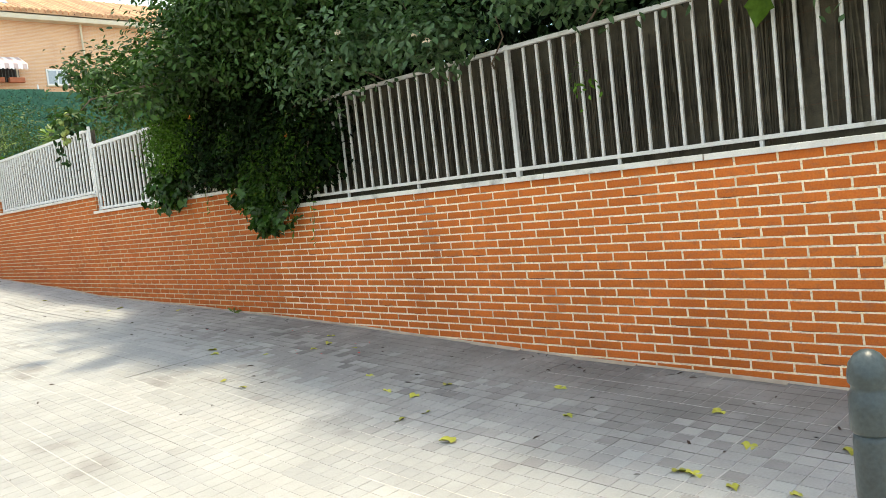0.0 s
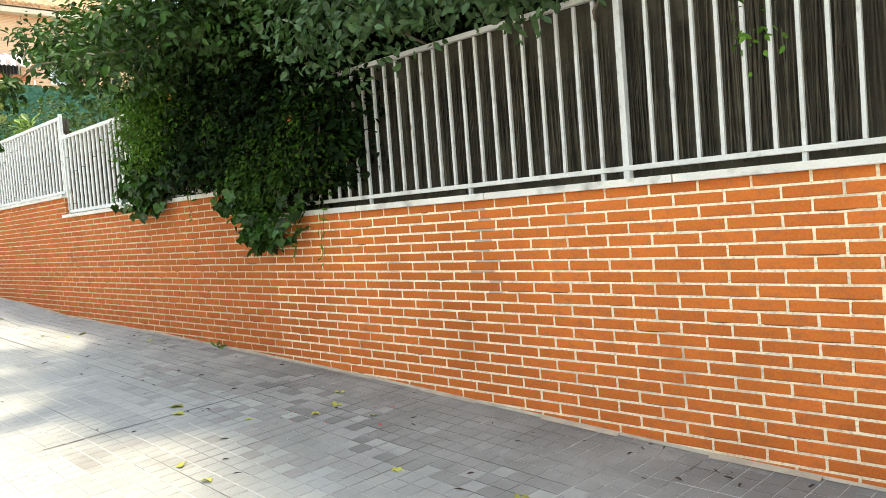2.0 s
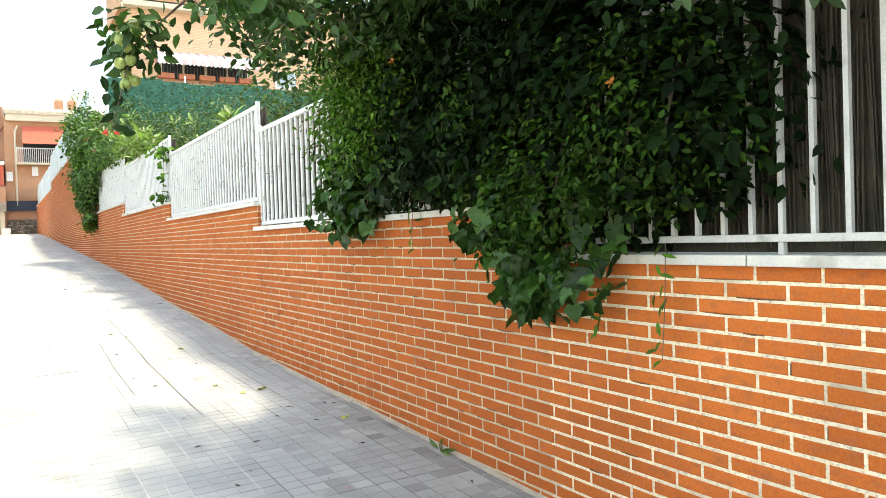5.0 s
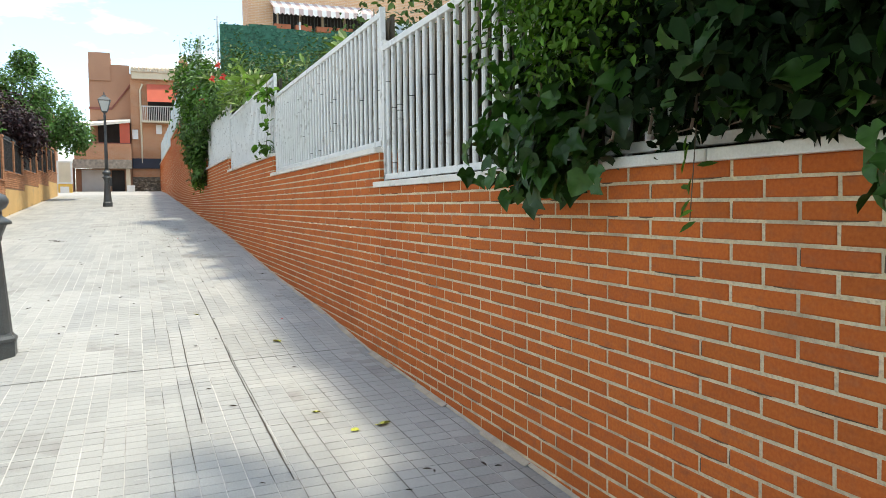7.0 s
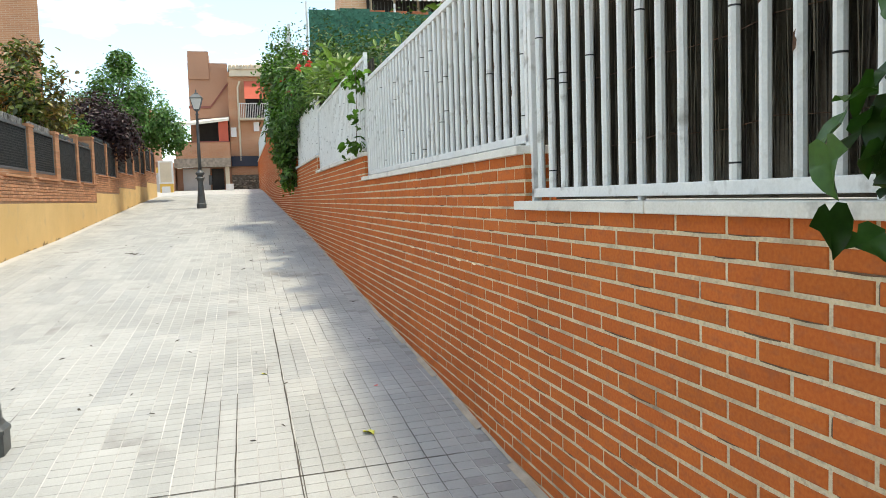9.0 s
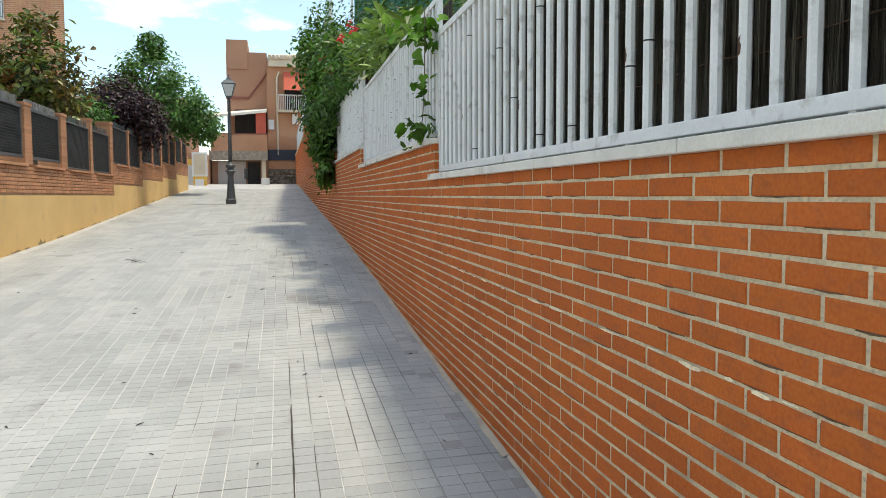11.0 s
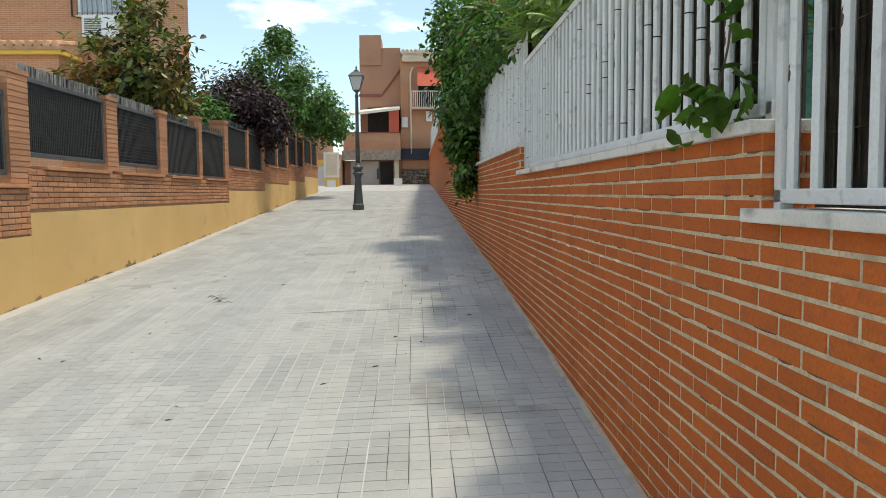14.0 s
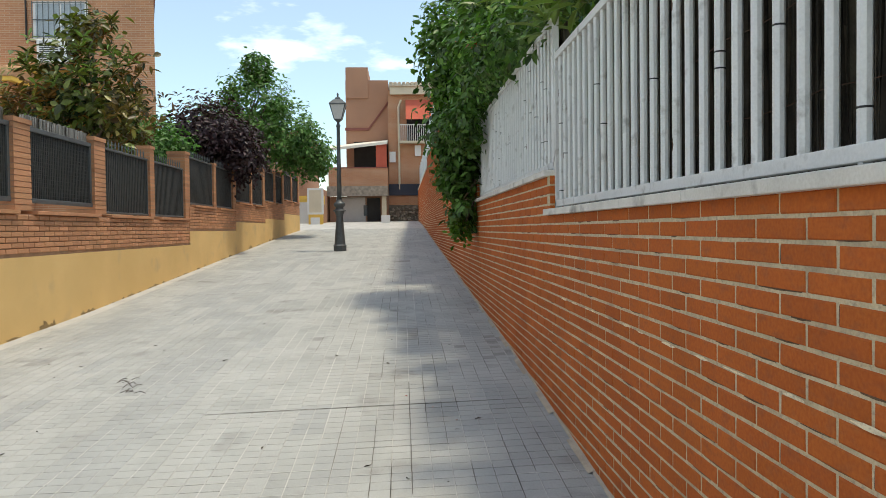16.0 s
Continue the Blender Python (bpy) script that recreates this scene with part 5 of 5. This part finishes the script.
for k in range(26):
    part("baluster", Build().tube([(-60.45, -1.28 + k * 0.11, 7.62), (-60.36, -1.28 + k * 0.11, 7.95), (-60.45, -1.28 + k * 0.11, 8.5)], 0.018, 5), PAINTW, H)
part("handrail", Build().box(-60.42, -1.3, 8.5, -60.48, 1.6, 8.56), PAINTW, H)
part("balcony_recess", Build().box(-60.93, -0.9, 7.62, -61.02, 3.0, 9.9), DARK, H, "dark slab painted as a shaded balcony opening")
part("awning", Build().add([(-60.9, -0.95, 10.0), (-60.9, 2.0, 10.0), (-60.0, 2.0, 8.8), (-60.0, -0.95, 8.8), (-60.88, -0.95, 9.97), (-60.88, 2.0, 9.97), (-59.98, 2.0, 8.77), (-59.98, -0.95, 8.77)],
     [(0, 3, 2, 1), (4, 5, 6, 7), (0, 1, 5, 4), (2, 3, 7, 6), (0, 4, 7, 3), (1, 2, 6, 5)]), AWNING_RED, H, "faded red canvas awning")
part("terrace_opening", Build().box(-61.52, -3.95, 6.1, -61.6, -2.0, 7.7), DARK, H, "dark slab painted as a shaded terrace opening")
part("terrace_awning", Build().add([(-61.5, -5.5, 7.45), (-61.5, -2.0, 7.8), (-60.0, -2.0, 7.55), (-60.0, -5.5, 7.15), (-61.5, -5.5, 7.35), (-61.5, -2.0, 7.7), (-60.0, -2.0, 7.4), (-60.0, -5.5, 7.0)],
     [(0, 3, 2, 1), (4, 5, 6, 7), (2, 3, 7, 6), (0, 4, 7, 3), (1, 2, 6, 5)]), CANVAS, H, "cream canvas awning with a scalloped edge")
part("curtain", Build().box(-60.2, -2.65, 6.1, -60.26, -2.05, 7.4), AWNING_RED, H, "red curtain")
part("gutter", Build().box(-60.7, -1.84, 10.3, -61.1, 3.5, 10.75), CREAM, H, "cream boxed gutter")
part("downpipe", Build().tube([(-60.85, -1.2, 10.0), (-60.9, -1.35, 9.6), (-60.9, -1.35, 4.9)], 0.06, 8), CREAM, H)
gutter_roof(H, -60.6, -66, -1.9, 4.0, 10.88, 1.0, TILE_PALE)
for y, z in ((-1.75, 6.75), (-0.3, 7.1)):
    part("meter_box", Build().box(-60.85, y - 0.15, z - 0.3, -61.0, y + 0.2, z + 0.3), SIGN, H, "small white box on the wall")
part("annexe_wall", Build().box(-58.0, -6.9, 2.4, -62, -5.4, 4.8), RENDERED, H)
part("annexe_band", Build().box(-57.95, -6.95, 4.0, -58.2, -5.35, 4.45), YELLOW, H)
part("gate", Build().box(-57.5, -6.8, 2.6, -57.56, -6.0, 4.1), GARAGE, H, "pale metal gate")

kiosk = thing("meter_cabinet", "yellow meter cabinet with a white frame beside the garage", "cabinet")
part("body", Build().box(-55.0, -5.55, 2.5, -55.3, -4.85, 3.3), YELLOW, kiosk)
part("frame", Build().box(-54.98, -5.6, 3.3, -55.05, -4.8, 4.6), PAINTW, kiosk)
part("panel", Build().box(-54.95, -5.5, 3.4, -54.97, -4.9, 4.5), CREAM, kiosk)
part("notice", Build().box(-54.98, -5.45, 2.75, -55.0, -5.0, 3.15), SIGN, kiosk)
box1 = solid("utility_box", Build().box(-56.5, -2.0, 2.75, -56.8, -1.55, 3.25), SIGN, "small white utility box on the pavement", "box", bevel=0.01)

H.location = (0, 0.30, -0.1)

# house on the left, gable towards the lane's foot
L = thing("gable_house", "tall brown brick house with a barred window and an air conditioner", "house")
def gable(z0, z1, o):
    """The house's plan is skewed: its flank falls away from the lane."""
    q = [(-37.2 + o, -7.4 + o), (-37.2 + o, -26), (-46, -26), (-46, -10.3 + o)]
    return Build().add([(x, y, z0) for x, y in q] + [(x, y, z1) for x, y in q], [(0, 3, 2, 1), (4, 5, 6, 7), (0, 1, 5, 4), (1, 2, 6, 5), (2, 3, 7, 6), (3, 0, 4, 7)])


part("wall", gable(2.0, 9.25, 0), HOUSE_X, L, "brown brick wall")
part("upper_wall", gable(9.5, 12.0, 0), HOUSE_X, L, "brown brick upper wall")
part("band", gable(9.25, 9.5, 0.12), BAND, L, "dark red brick string course")
window_x(L, -37.2, -10.5, -9.1, 7.62, 8.6)
ac = part("air_conditioner", Build().box(-37.18, -10.3, 6.95, -36.85, -9.35, 7.55), PAINTW, L, "white air conditioner under the window", bevel=0.02)
part("grille", Build().box(-36.84, -10.22, 7.02, -36.86, -9.75, 7.48), IRON, ac)
for k in range(9):
    part("fin", Build().box(-36.82, -10.22, 7.04 + k * 0.05, -36.85, -9.75, 7.055 + k * 0.05), PAINTW, ac)
part("cable", Build().tube([(-37.15, -11.2, 8.85), (-37.15, -10.75, 8.8), (-37.15, -10.68, 8.6), (-37.15, -10.68, 7.6), (-37.15, -10.3, 7.5)], 0.025, 6), TIE, L)
part("porch", Build().box(-36.0, -10.6, 2.0, -37.2, -26, 6.3), HOUSE_X, L, "brick porch wall")
part("porch_edge", Build().box(-35.8, -10.45, 6.3, -37.2, -26, 6.42), YELLOW, L)
part("porch_edge", Build().box(-36.9, -10.45, 6.72, -37.2, -26, 6.8), YELLOW, L)
gutter_roof(L, -35.75, -37.0, -26, -10.45, 6.55, 0.2)
window_x(L, -36.0, -13.0, -11.5, 4.7, 5.66)
part("roof", gable(12.0, 12.15, 0.25), TILE, L)

# house with the striped awning, above the gardens on the right
A = thing("awning_house", "pale orange brick house with a striped awning and planters", "house")
part("wall", Build().box(-36.0, 2.5, 4.0, -37.6, 16, 11.1), HOUSE2_X, A, "pale orange brick wall")
part("wall", Build().box(-36.02, 2.495, 4.0, -37.58, 2.6, 11.08), HOUSE2_Y, A, "pale orange brick side wall")
part("eave", Build().box(-35.5, 2.2, 11.1, -36.2, 16, 11.35), CREAM, A, "cream boxed eave")
gutter_roof(A, -35.5, -40.5, 2.2, 16, 11.45, 2.0)
part("skylight", Build().add([(-36.6, 6.0, 12.02), (-36.6, 7.2, 12.02), (-37.5, 7.2, 12.4), (-37.5, 6.0, 12.4), (-36.6, 6.0, 11.9), (-36.6, 7.2, 11.9), (-37.5, 7.2, 12.2), (-37.5, 6.0, 12.2)],
     [(0, 1, 2, 3), (0, 4, 5, 1), (1, 5, 6, 2), (2, 6, 7, 3), (3, 7, 4, 0)]), GLASS_SKY_PALE, A)
aw = Build()
for k in range(49):
    y = 3.25 + k * 0.08
    aw.v += [(-35.95, y, 9.55), (-35.0, y, 9.1), (-34.98, y, 8.9 - 0.06 * (k % 2))]
    if k:
        i = 3 * k
        aw.f += [(i - 3, i - 2, i + 1, i), (i - 2, i - 1, i + 2, i + 1)]
part("awning", aw, AWNING_STRIPE, A, "white and grey striped canvas awning with a scalloped edge")
part("opening", Build().box(-35.95, 3.4, 8.5, -36.02, 7.0, 9.45), DARK, A, "dark slab painted as a shaded balcony window")
for k in range(5):
    part("window_post", Build().box(-35.9, 3.5 + 0.85 * k, 8.5, -35.98, 3.58 + 0.85 * k, 9.45), CREAM, A)
for k in range(28):
    part("rail_bar", Build().box(-35.6, 3.45 + k * 0.127, 8.45, -35.62, 3.47 + k * 0.127, 8.95), IRON, A)
for k in range(5):
    part("planter", Build().box(-35.45, 3.35 + k * 0.78, 8.42, -35.7, 3.95 + k * 0.78, 8.62), CLAYPOT, A, "terracotta balcony planter", bevel=0.02)
window_x(A, -36.0, 8.1, 9.0, 8.4, 9.1, False)
part("downpipe", Build().tube([(-35.9, 9.8, 11.1), (-35.9, 9.8, 4.2)], 0.05, 8), CREAM, A)

# small roofs showing far behind
F = thing("far_house", "distant red brick house with pale chimneys", "house")
part("wall", Build().box(-75, 1.5, 3.0, -84, 12, 12.2), HOUSE_X, F)
part("roof", Build().box(-74.6, 1.2, 12.2, -84.4, 12.3, 12.5), TILE, F)
for y in (2.2, 3.2):
    part("chimney", Build().box(-76, y, 12.5, -76.7, y + 0.7, 14.2), HOUSE_X, F)
    part("cap", Build().lathe(-76.35, y + 0.35, 14.2, [(0.25, 0), (0.28, 0.2), (0.1, 0.4)], 8), CREAM, F)
F2 = thing("far_house", "distant terracotta house behind the garden trees", "house")
part("wall", Build().box(-66, -7.2, 2.6, -76, -20, 8.5), RENDERED, F2)
part("roof", Build().box(-65.7, -6.9, 8.5, -76.3, -20.3, 8.75), TILE, F2)
back = solid("wall_18", Build().box(18, -9, -0.5, 18.4, 4, 2.6), HOUSE_X, "plain brick wall closing the lane's foot", "wall", kind="structure")

# ---------- litter ----------
lit = random.Random(21)
LEAF_FLAT = leaf_mesh("fallen_leaf", np.zeros((1, 3)), np.array([0.06]), np.array([[0.1, 0.1, 1.0]]), LOBED, FALLEN, 5)
DRY = leaf_mesh("dry_leaf", np.zeros((1, 3)), np.array([0.045]), np.array([[0.2, 0.1, 1.0]]), LANCE, DEBRIS, 6)
REDP = leaf_mesh("petal", np.zeros((1, 3)), np.array([0.022]), np.array([[0.2, 0.1, 1.0]]), OVAL, PETAL_RED, 7)


def strew(name, me, label, spots, lo, hi):
    for x, y in spots:
        ob = new(name, me)
        s = lit.uniform(lo, hi)
        ob.matrix_basis = pose(x, y, ground_z(x, y) + 0.007, lit.uniform(-12, 12), lit.uniform(-12, 12), lit.uniform(0, 360)) @ Matrix.Diagonal((s, s, s, 1))
        tagged(ob, label, "leaf", name + " litter")


strew("fallen_leaf", LEAF_FLAT, "yellow-green fallen leaf on the pavement", [(lit.uniform(-6.5, -0.6), lit.uniform(-1.7, -0.25)) for _ in range(30)] + [(lit.uniform(-14, -7), lit.uniform(-1.2, -0.2)) for _ in range(6)], 0.7, 1.4)
strew("dry_leaf", DRY, "small dark dry leaf on the pavement", [(lit.uniform(-9.5, -1), -abs(lit.gauss(0.2, 0.9))) for _ in range(110)] + [(lit.uniform(-26, -9), lit.uniform(-4.6, -0.1)) for _ in range(90)], 0.4, 1.3)
strew("petal", REDP, "red petal lying on the pavement", [(lit.uniform(-8, -5), lit.uniform(-0.9, -0.3)) for _ in range(14)] + [(-20.9, -0.72), (-20.6, -0.6), (-13.2, -0.4), (-21.2, -0.9)], 0.7, 1.6)
tw = thing("twig_clump", "small clump of dark twigs and leaves on the pavement", "twig", at=(-21.9, -2.98, ground_z(-21.9, -2.98) + 0.002))
tb = Build()
for k in range(12):
    a = lit.uniform(0, 6.28)
    x, y = -0.25 + 0.05 * k, -0.05 + 0.02 * k
    tb.tube([(x, y, 0.004), (x + 0.06 * math.cos(a), y + 0.05 * math.sin(a), 0.02), (x + 0.1 * math.cos(a), y + 0.09 * math.sin(a), 0.006)], 0.0025, 4)
part("twigs", tb, DEBRIS, tw)

# ---------- paving blocks ----------
TILE_W = 0.20
lay = random.Random(15)
STAGGER = [lay.choice((0, 0, 0.1, 0.05, 0.15)) for _ in range(30)]


def paver(x, y, gap, lift):
    """Four raised pads of one paving tile, laid to the slope."""
    b = Build()
    h = (TILE_W - gap) / 2 - 0.001
    for i in (0, 1):
        for j in (0, 1):
            x0, y0 = x + gap / 2 + i * (h + 0.002), y + gap / 2 + j * (h + 0.002)
            e = 0.0018
            vs = []
            for (px, py) in ((x0, y0), (x0 + h, y0), (x0 + h, y0 + h), (x0, y0 + h)):
                vs.append((px, py, ground_z(px, py) - 0.005))
            for (px, py) in ((x0 + e, y0 + e), (x0 + h - e, y0 + e), (x0 + h - e, y0 + h - e), (x0 + e, y0 + h - e)):
                vs.append((px, py, ground_z(px, py) + lift))
            b.add(vs, [(4, 5, 6, 7), (0, 1, 5, 4), (1, 2, 6, 5), (2, 3, 7, 6), (3, 0, 4, 7)])
    return b


pavement = thing("pavement", "worn grey concrete paving tiles on the sloping lane", "pavement", kind="structure")
rest, cool, pale, dark_pads, worn_tiles = Build(), Build(), Build(), Build(), Build()
run_tone = [rest] * 30
count = 0
for i in range(-240, 20):
    for j in range(-25, 0):
        x, y = i * TILE_W + STAGGER[j + 25], j * TILE_W + 0.03
        if y < YL:
            continue
        if lay.random() < 0.27:
            run_tone[j + 25] = lay.choice((rest, rest, cool, pale))
        near = -21.5 < x < -17.0 and -1.9 < y < -0.05 and count < 290
        t = paver(x, y, lay.choice((0.001, 0.002, 0.002, 0.003, 0.004)), lay.uniform(-0.0005, 0.0006))
        if near:
            tone = run_tone[j + 25]
            part("tile", t, PAVER_COOL if tone is cool else PAVER_PALE if tone is pale else PAVER, pavement)
            count += 1
        else:
            for k in range(4):
                pad = t.v[8 * k:8 * k + 8]
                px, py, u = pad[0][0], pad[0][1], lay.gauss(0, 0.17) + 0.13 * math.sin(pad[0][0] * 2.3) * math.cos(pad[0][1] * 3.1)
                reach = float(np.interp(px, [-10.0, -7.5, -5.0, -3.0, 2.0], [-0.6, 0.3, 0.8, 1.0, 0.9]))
                to = dark_pads if py > -reach + u else (worn_tiles if py > -reach - 0.55 + u else run_tone[j + 25])
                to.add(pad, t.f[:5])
part("tiles", rest, PAVER, pavement, kind="stuff")
part("cool_tiles", cool, PAVER_COOL, pavement, "cooler grey paving tiles", kind="stuff")
part("pale_tiles", pale, PAVER_PALE, pavement, "pale paving tiles", kind="stuff")
part("worn_tiles", worn_tiles, PAVER_MID, pavement, "mid-dark grey paving tiles", kind="stuff")
part("soiled_tiles", dark_pads, PAVER_DARK, pavement, "dark paving tiles near the wall", kind="stuff")
fil = Build()
n = 130
for k in range(n):
    a, b = 3.0 - 64 * k / n, 3.0 - 64 * (k + 1) / n
    w = 0.024 + 0.014 * math.sin(k * 3.3)
    fil.add([(a, 0.0, ground_z(a, 0) + 0.016), (b, 0.0, ground_z(b, 0) + 0.016), (b, -w, ground_z(b, -w) + 0.003), (a, -w, ground_z(a, -w) + 0.003)], [(0, 1, 2, 3)])
part("mortar_fillet", fil, MORTAR_GREY, pavement, "rough mortar fillet along the wall's foot")


def seam(b, x0, y0, x1, y1, w):
    """A thin ragged line of dirt or mortar lying in a joint."""
    d = math.hypot(x1 - x0, y1 - y0)
    n = max(1, int(d / 0.12))
    nx, ny = -(y1 - y0) / d, (x1 - x0) / d
    row = []
    for k in range(n + 1):
        t = k / n
        h = w * lay.uniform(0.45, 1.0) * (0.6 if k in (0, n) else 1)
        o = lay.uniform(-0.0015, 0.0015)
        x, y = x0 + (x1 - x0) * t, y0 + (y1 - y0) * t
        for q in (o - h / 2, o + h / 2):
            px, py = x + nx * q, y + ny * q
            row.append((px, py, ground_z(px, py) + 0.0022))
    b.add(row, [(2 * k, 2 * k + 2, 2 * k + 3, 2 * k + 1) for k in range(n)])


dirt, lime = Build(), Build()
for j in range(1, 48):
    y = 0.03 - 0.1 * j
    often = 0.85 if j < 12 else (0.3 if j < 18 else 0.04)
    x = 1.0
    while x > -58:
        run = lay.uniform(0.3, 2.2)
        if lay.random() < often:
            seam(dirt, x, y, x - run, y, lay.uniform(0.0022, 0.0048))
        elif lay.random() < (0.6 if 9 < j < 30 else 0.35):
            seam(lime, x, y, x - run, y, lay.uniform(0.003, 0.0085))
        x -= run + lay.uniform(0.1, 1.2)
for i in range(0, 560):
    x = 1.0 - 0.1 * i
    if lay.random() < 0.35:
        continue
    y = -0.03
    while y > -4.8:
        run = lay.choice((0.2, 0.2, 0.4, 0.6))
        u = lay.random()
        if u < 0.26:
            seam(lime, x, y, x, y - run, lay.uniform(0.003, 0.008))
        elif u < (0.62 if y > -1.2 else 0.275):
            seam(dirt, x, y, x, y - run, lay.uniform(0.002, 0.0045))
        y -= run + lay.choice((0.0, 0.2, 0.4))
seam(dirt, -9.6, -0.99, -15.3, -0.97, 0.011)
seam(dirt, -10.6, -1.29, -13.4, -1.27, 0.009)
for x, w0, w1 in ((-12.0, -0.2, -3.6), (-21.0, -0.1, -2.2), (-27.5, -0.1, -4.6), (-6.3, -0.1, -2.0), (-33.0, -0.1, -4.6)):
    seam(dirt, x, w0, x - 0.01, w1, 0.012)
part("joint_dirt", dirt, JOINT_DIRT, pavement, "dark dirt caught in the paving joints", kind="stuff")
part("joint_mortar", lime, JOINT_LIME, pavement, "pale mortar left in the paving joints", kind="stuff")

# ---------- bricks, laid one by one ----------
BR = random.Random(77)
BRICK_ME = []
for k in range(3):
    v, f = brick_verts(-0.1195, 0.1195, -0.0245, 0.0245, 0.0)
    v = [(x + BR.uniform(-0.0012, 0.0012), y, z + BR.uniform(-0.0012, 0.0012)) for x, y, z in v]
    BRICK_ME.append([Build().add(v, f).data("brick", m) for m in (BRICK, BRICK_DEEP)])
KEEP = {0: (-4.6, -1.0), 1: (-9.0, -7.0), 2: (-14.0, -11.6), 3: (-19.0, -16.5), 4: (-23.0, -20.75)}
for idx, (sec, xa, xb, top) in enumerate(brick_jobs):
    rows = course_rows(xa, xb, top, lambda q: ground_z(q, 0), 0.159, ceiling=step_limit if idx < 6 else None)
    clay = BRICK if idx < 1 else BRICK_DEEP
    rest = Build()
    singles = 0
    lo, hi = KEEP.get(idx, (1, -1))
    worn = Build()
    for a, b, z0, z1 in rows:
        if idx < 5 and BR.random() < (0.12 if idx < 1 else 0.36):
            c = a + (b - a) * BR.uniform(0, 0.5)
            d = c + (b - c) * BR.uniform(0.4, 1.0)
            h = BR.uniform(0.0015, 0.0045)
            worn.add([(c, 0.0024, z0 - h * 0.6), ((c + d) / 2, 0.0024, z0 - h - 0.001), (d, 0.0024, z0 - h * 0.5), (d, 0.0024, z0 + 0.001), (c, 0.0024, z0 + 0.001)], [(0, 1, 2, 3, 4)])
        if idx < 5 and BR.random() < (0.05 if idx < 1 else 0.16):
            h = BR.uniform(0.002, 0.005)
            worn.add([(a - h, 0.0024, z0 + 0.004), (a + 0.001, 0.0024, z0), (a + 0.001, 0.0024, z1), (a - h * 0.7, 0.0024, z1 - 0.006)], [(0, 1, 2, 3)])
        if lo < (a + b) / 2 < hi and b - a > 0.215 and singles < 290:
            p = part("brick", BRICK_ME[singles % 3][min(idx, 1)], clay, sec)
            p.location, p.scale = ((a + b) / 2, BR.uniform(-0.001, 0.0015), (z0 + z1) / 2), ((b - a) / 0.239, 1, 1)
            singles += 1
        else:
            v, f = brick_verts(a, b, z0, z1, BR.uniform(-0.001, 0.0015))
            rest.add(v, f)
    part("bricks", rest, clay, sec, kind="stuff")
    if worn.f:
        part("eroded_joints", worn, JOINT_SHADE_WEAR, sec, "dark joint lines, painted brick-edge shadow and eroded hollows", kind="stuff")

for sec, xa, xb, zb, zs in left_jobs:
    rest = Build()
    singles = 0
    rows = course_rows(xa, xb, zs - 0.045, lambda q: zb + 0.03, 0.07)
    for a, b, z0, z1 in rows:
        if z0 < zb - 0.005:
            continue
        v, f = brick_verts(a, b, z0, z1, YL + 0.012 + BR.uniform(-0.001, 0.001), out=1)
        if sec.name == "wall_13" and -27 < a and singles < 290:
            part("brick", Build().add(v, f), BRICK_RED, sec)
            singles += 1
        else:
            rest.add(v, f)
    part("bricks", rest, BRICK_RED, sec, kind="stuff")

for p, x, w, z0, z1 in pillar_jobs:
    n = max(1, round((z1 - z0) / COURSE))
    h = (z1 - z0) / n
    for k in range(n):
        a, b = z0 + k * h + 0.005, z0 + (k + 1) * h - 0.005
        lip = 0.012 if k >= n - 1 else 0.0
        b1 = Build().box(x - w / 2 - lip, YL + 0.002 + lip, a, x + w / 2 + lip, YL - w - lip, b)
        part("brick", b1, BRICK_RED, p)

for (xa, xb, lev), sec in list(zip(LEVELS, wall_sections))[1:]:
    for k in range(4):
        z1 = lev - 0.00625 - k * COURSE
        for y0, y1 in ((0.004, 0.112), (0.124, 0.236)) if k % 2 else ((0.004, 0.236),):
            part("brick", Build().box(xa - 0.02, y0, z1 - 0.0475, xa + 0.006, y1, z1), BRICK_DEEP, sec)

# lime smears and old repairs on the brickwork
sm = random.Random(31)
for sec, x0, x1, z, mat, name in ((wall_sections[3], -17.0, -20.4, 2.12, MORTAR, "lime_smear"), (wall_sections[2], -12.2, -15.5, 1.82, MORTAR, "lime_smear")):
    b = Build()
    x = x0
    while x > x1:
        w, h = sm.uniform(0.02, 0.10), sm.uniform(0.003, 0.007)
        zz = z + sm.uniform(-0.004, 0.004)
        b.add([(x - w + w * math.cos(t) * sm.uniform(0.8, 1.0), -0.0024, zz + h * math.sin(t) * sm.uniform(0.5, 1.2)) for t in np.linspace(0, 2 * math.pi, 11)[:-1]], [tuple(range(10))])
        x -= 2 * w + sm.uniform(0.01, 0.2)
    part(name, b, mat, sec, "pale lime smears on the bricks", kind="stuff")
b = Build()
for k in range(9):
    z = 1.88 - 0.06 * (k + 1)
    x = -4.66 + sm.uniform(-0.05, 0.05)
    b.box(x, -0.0014, z - 0.0055, x - sm.uniform(0.06, 0.2), 0.0085, z + 0.0055)
part("grey_repair", b, MORTAR_GREY, wall_sections[0], "grey cement repair over the joints", kind="stuff")
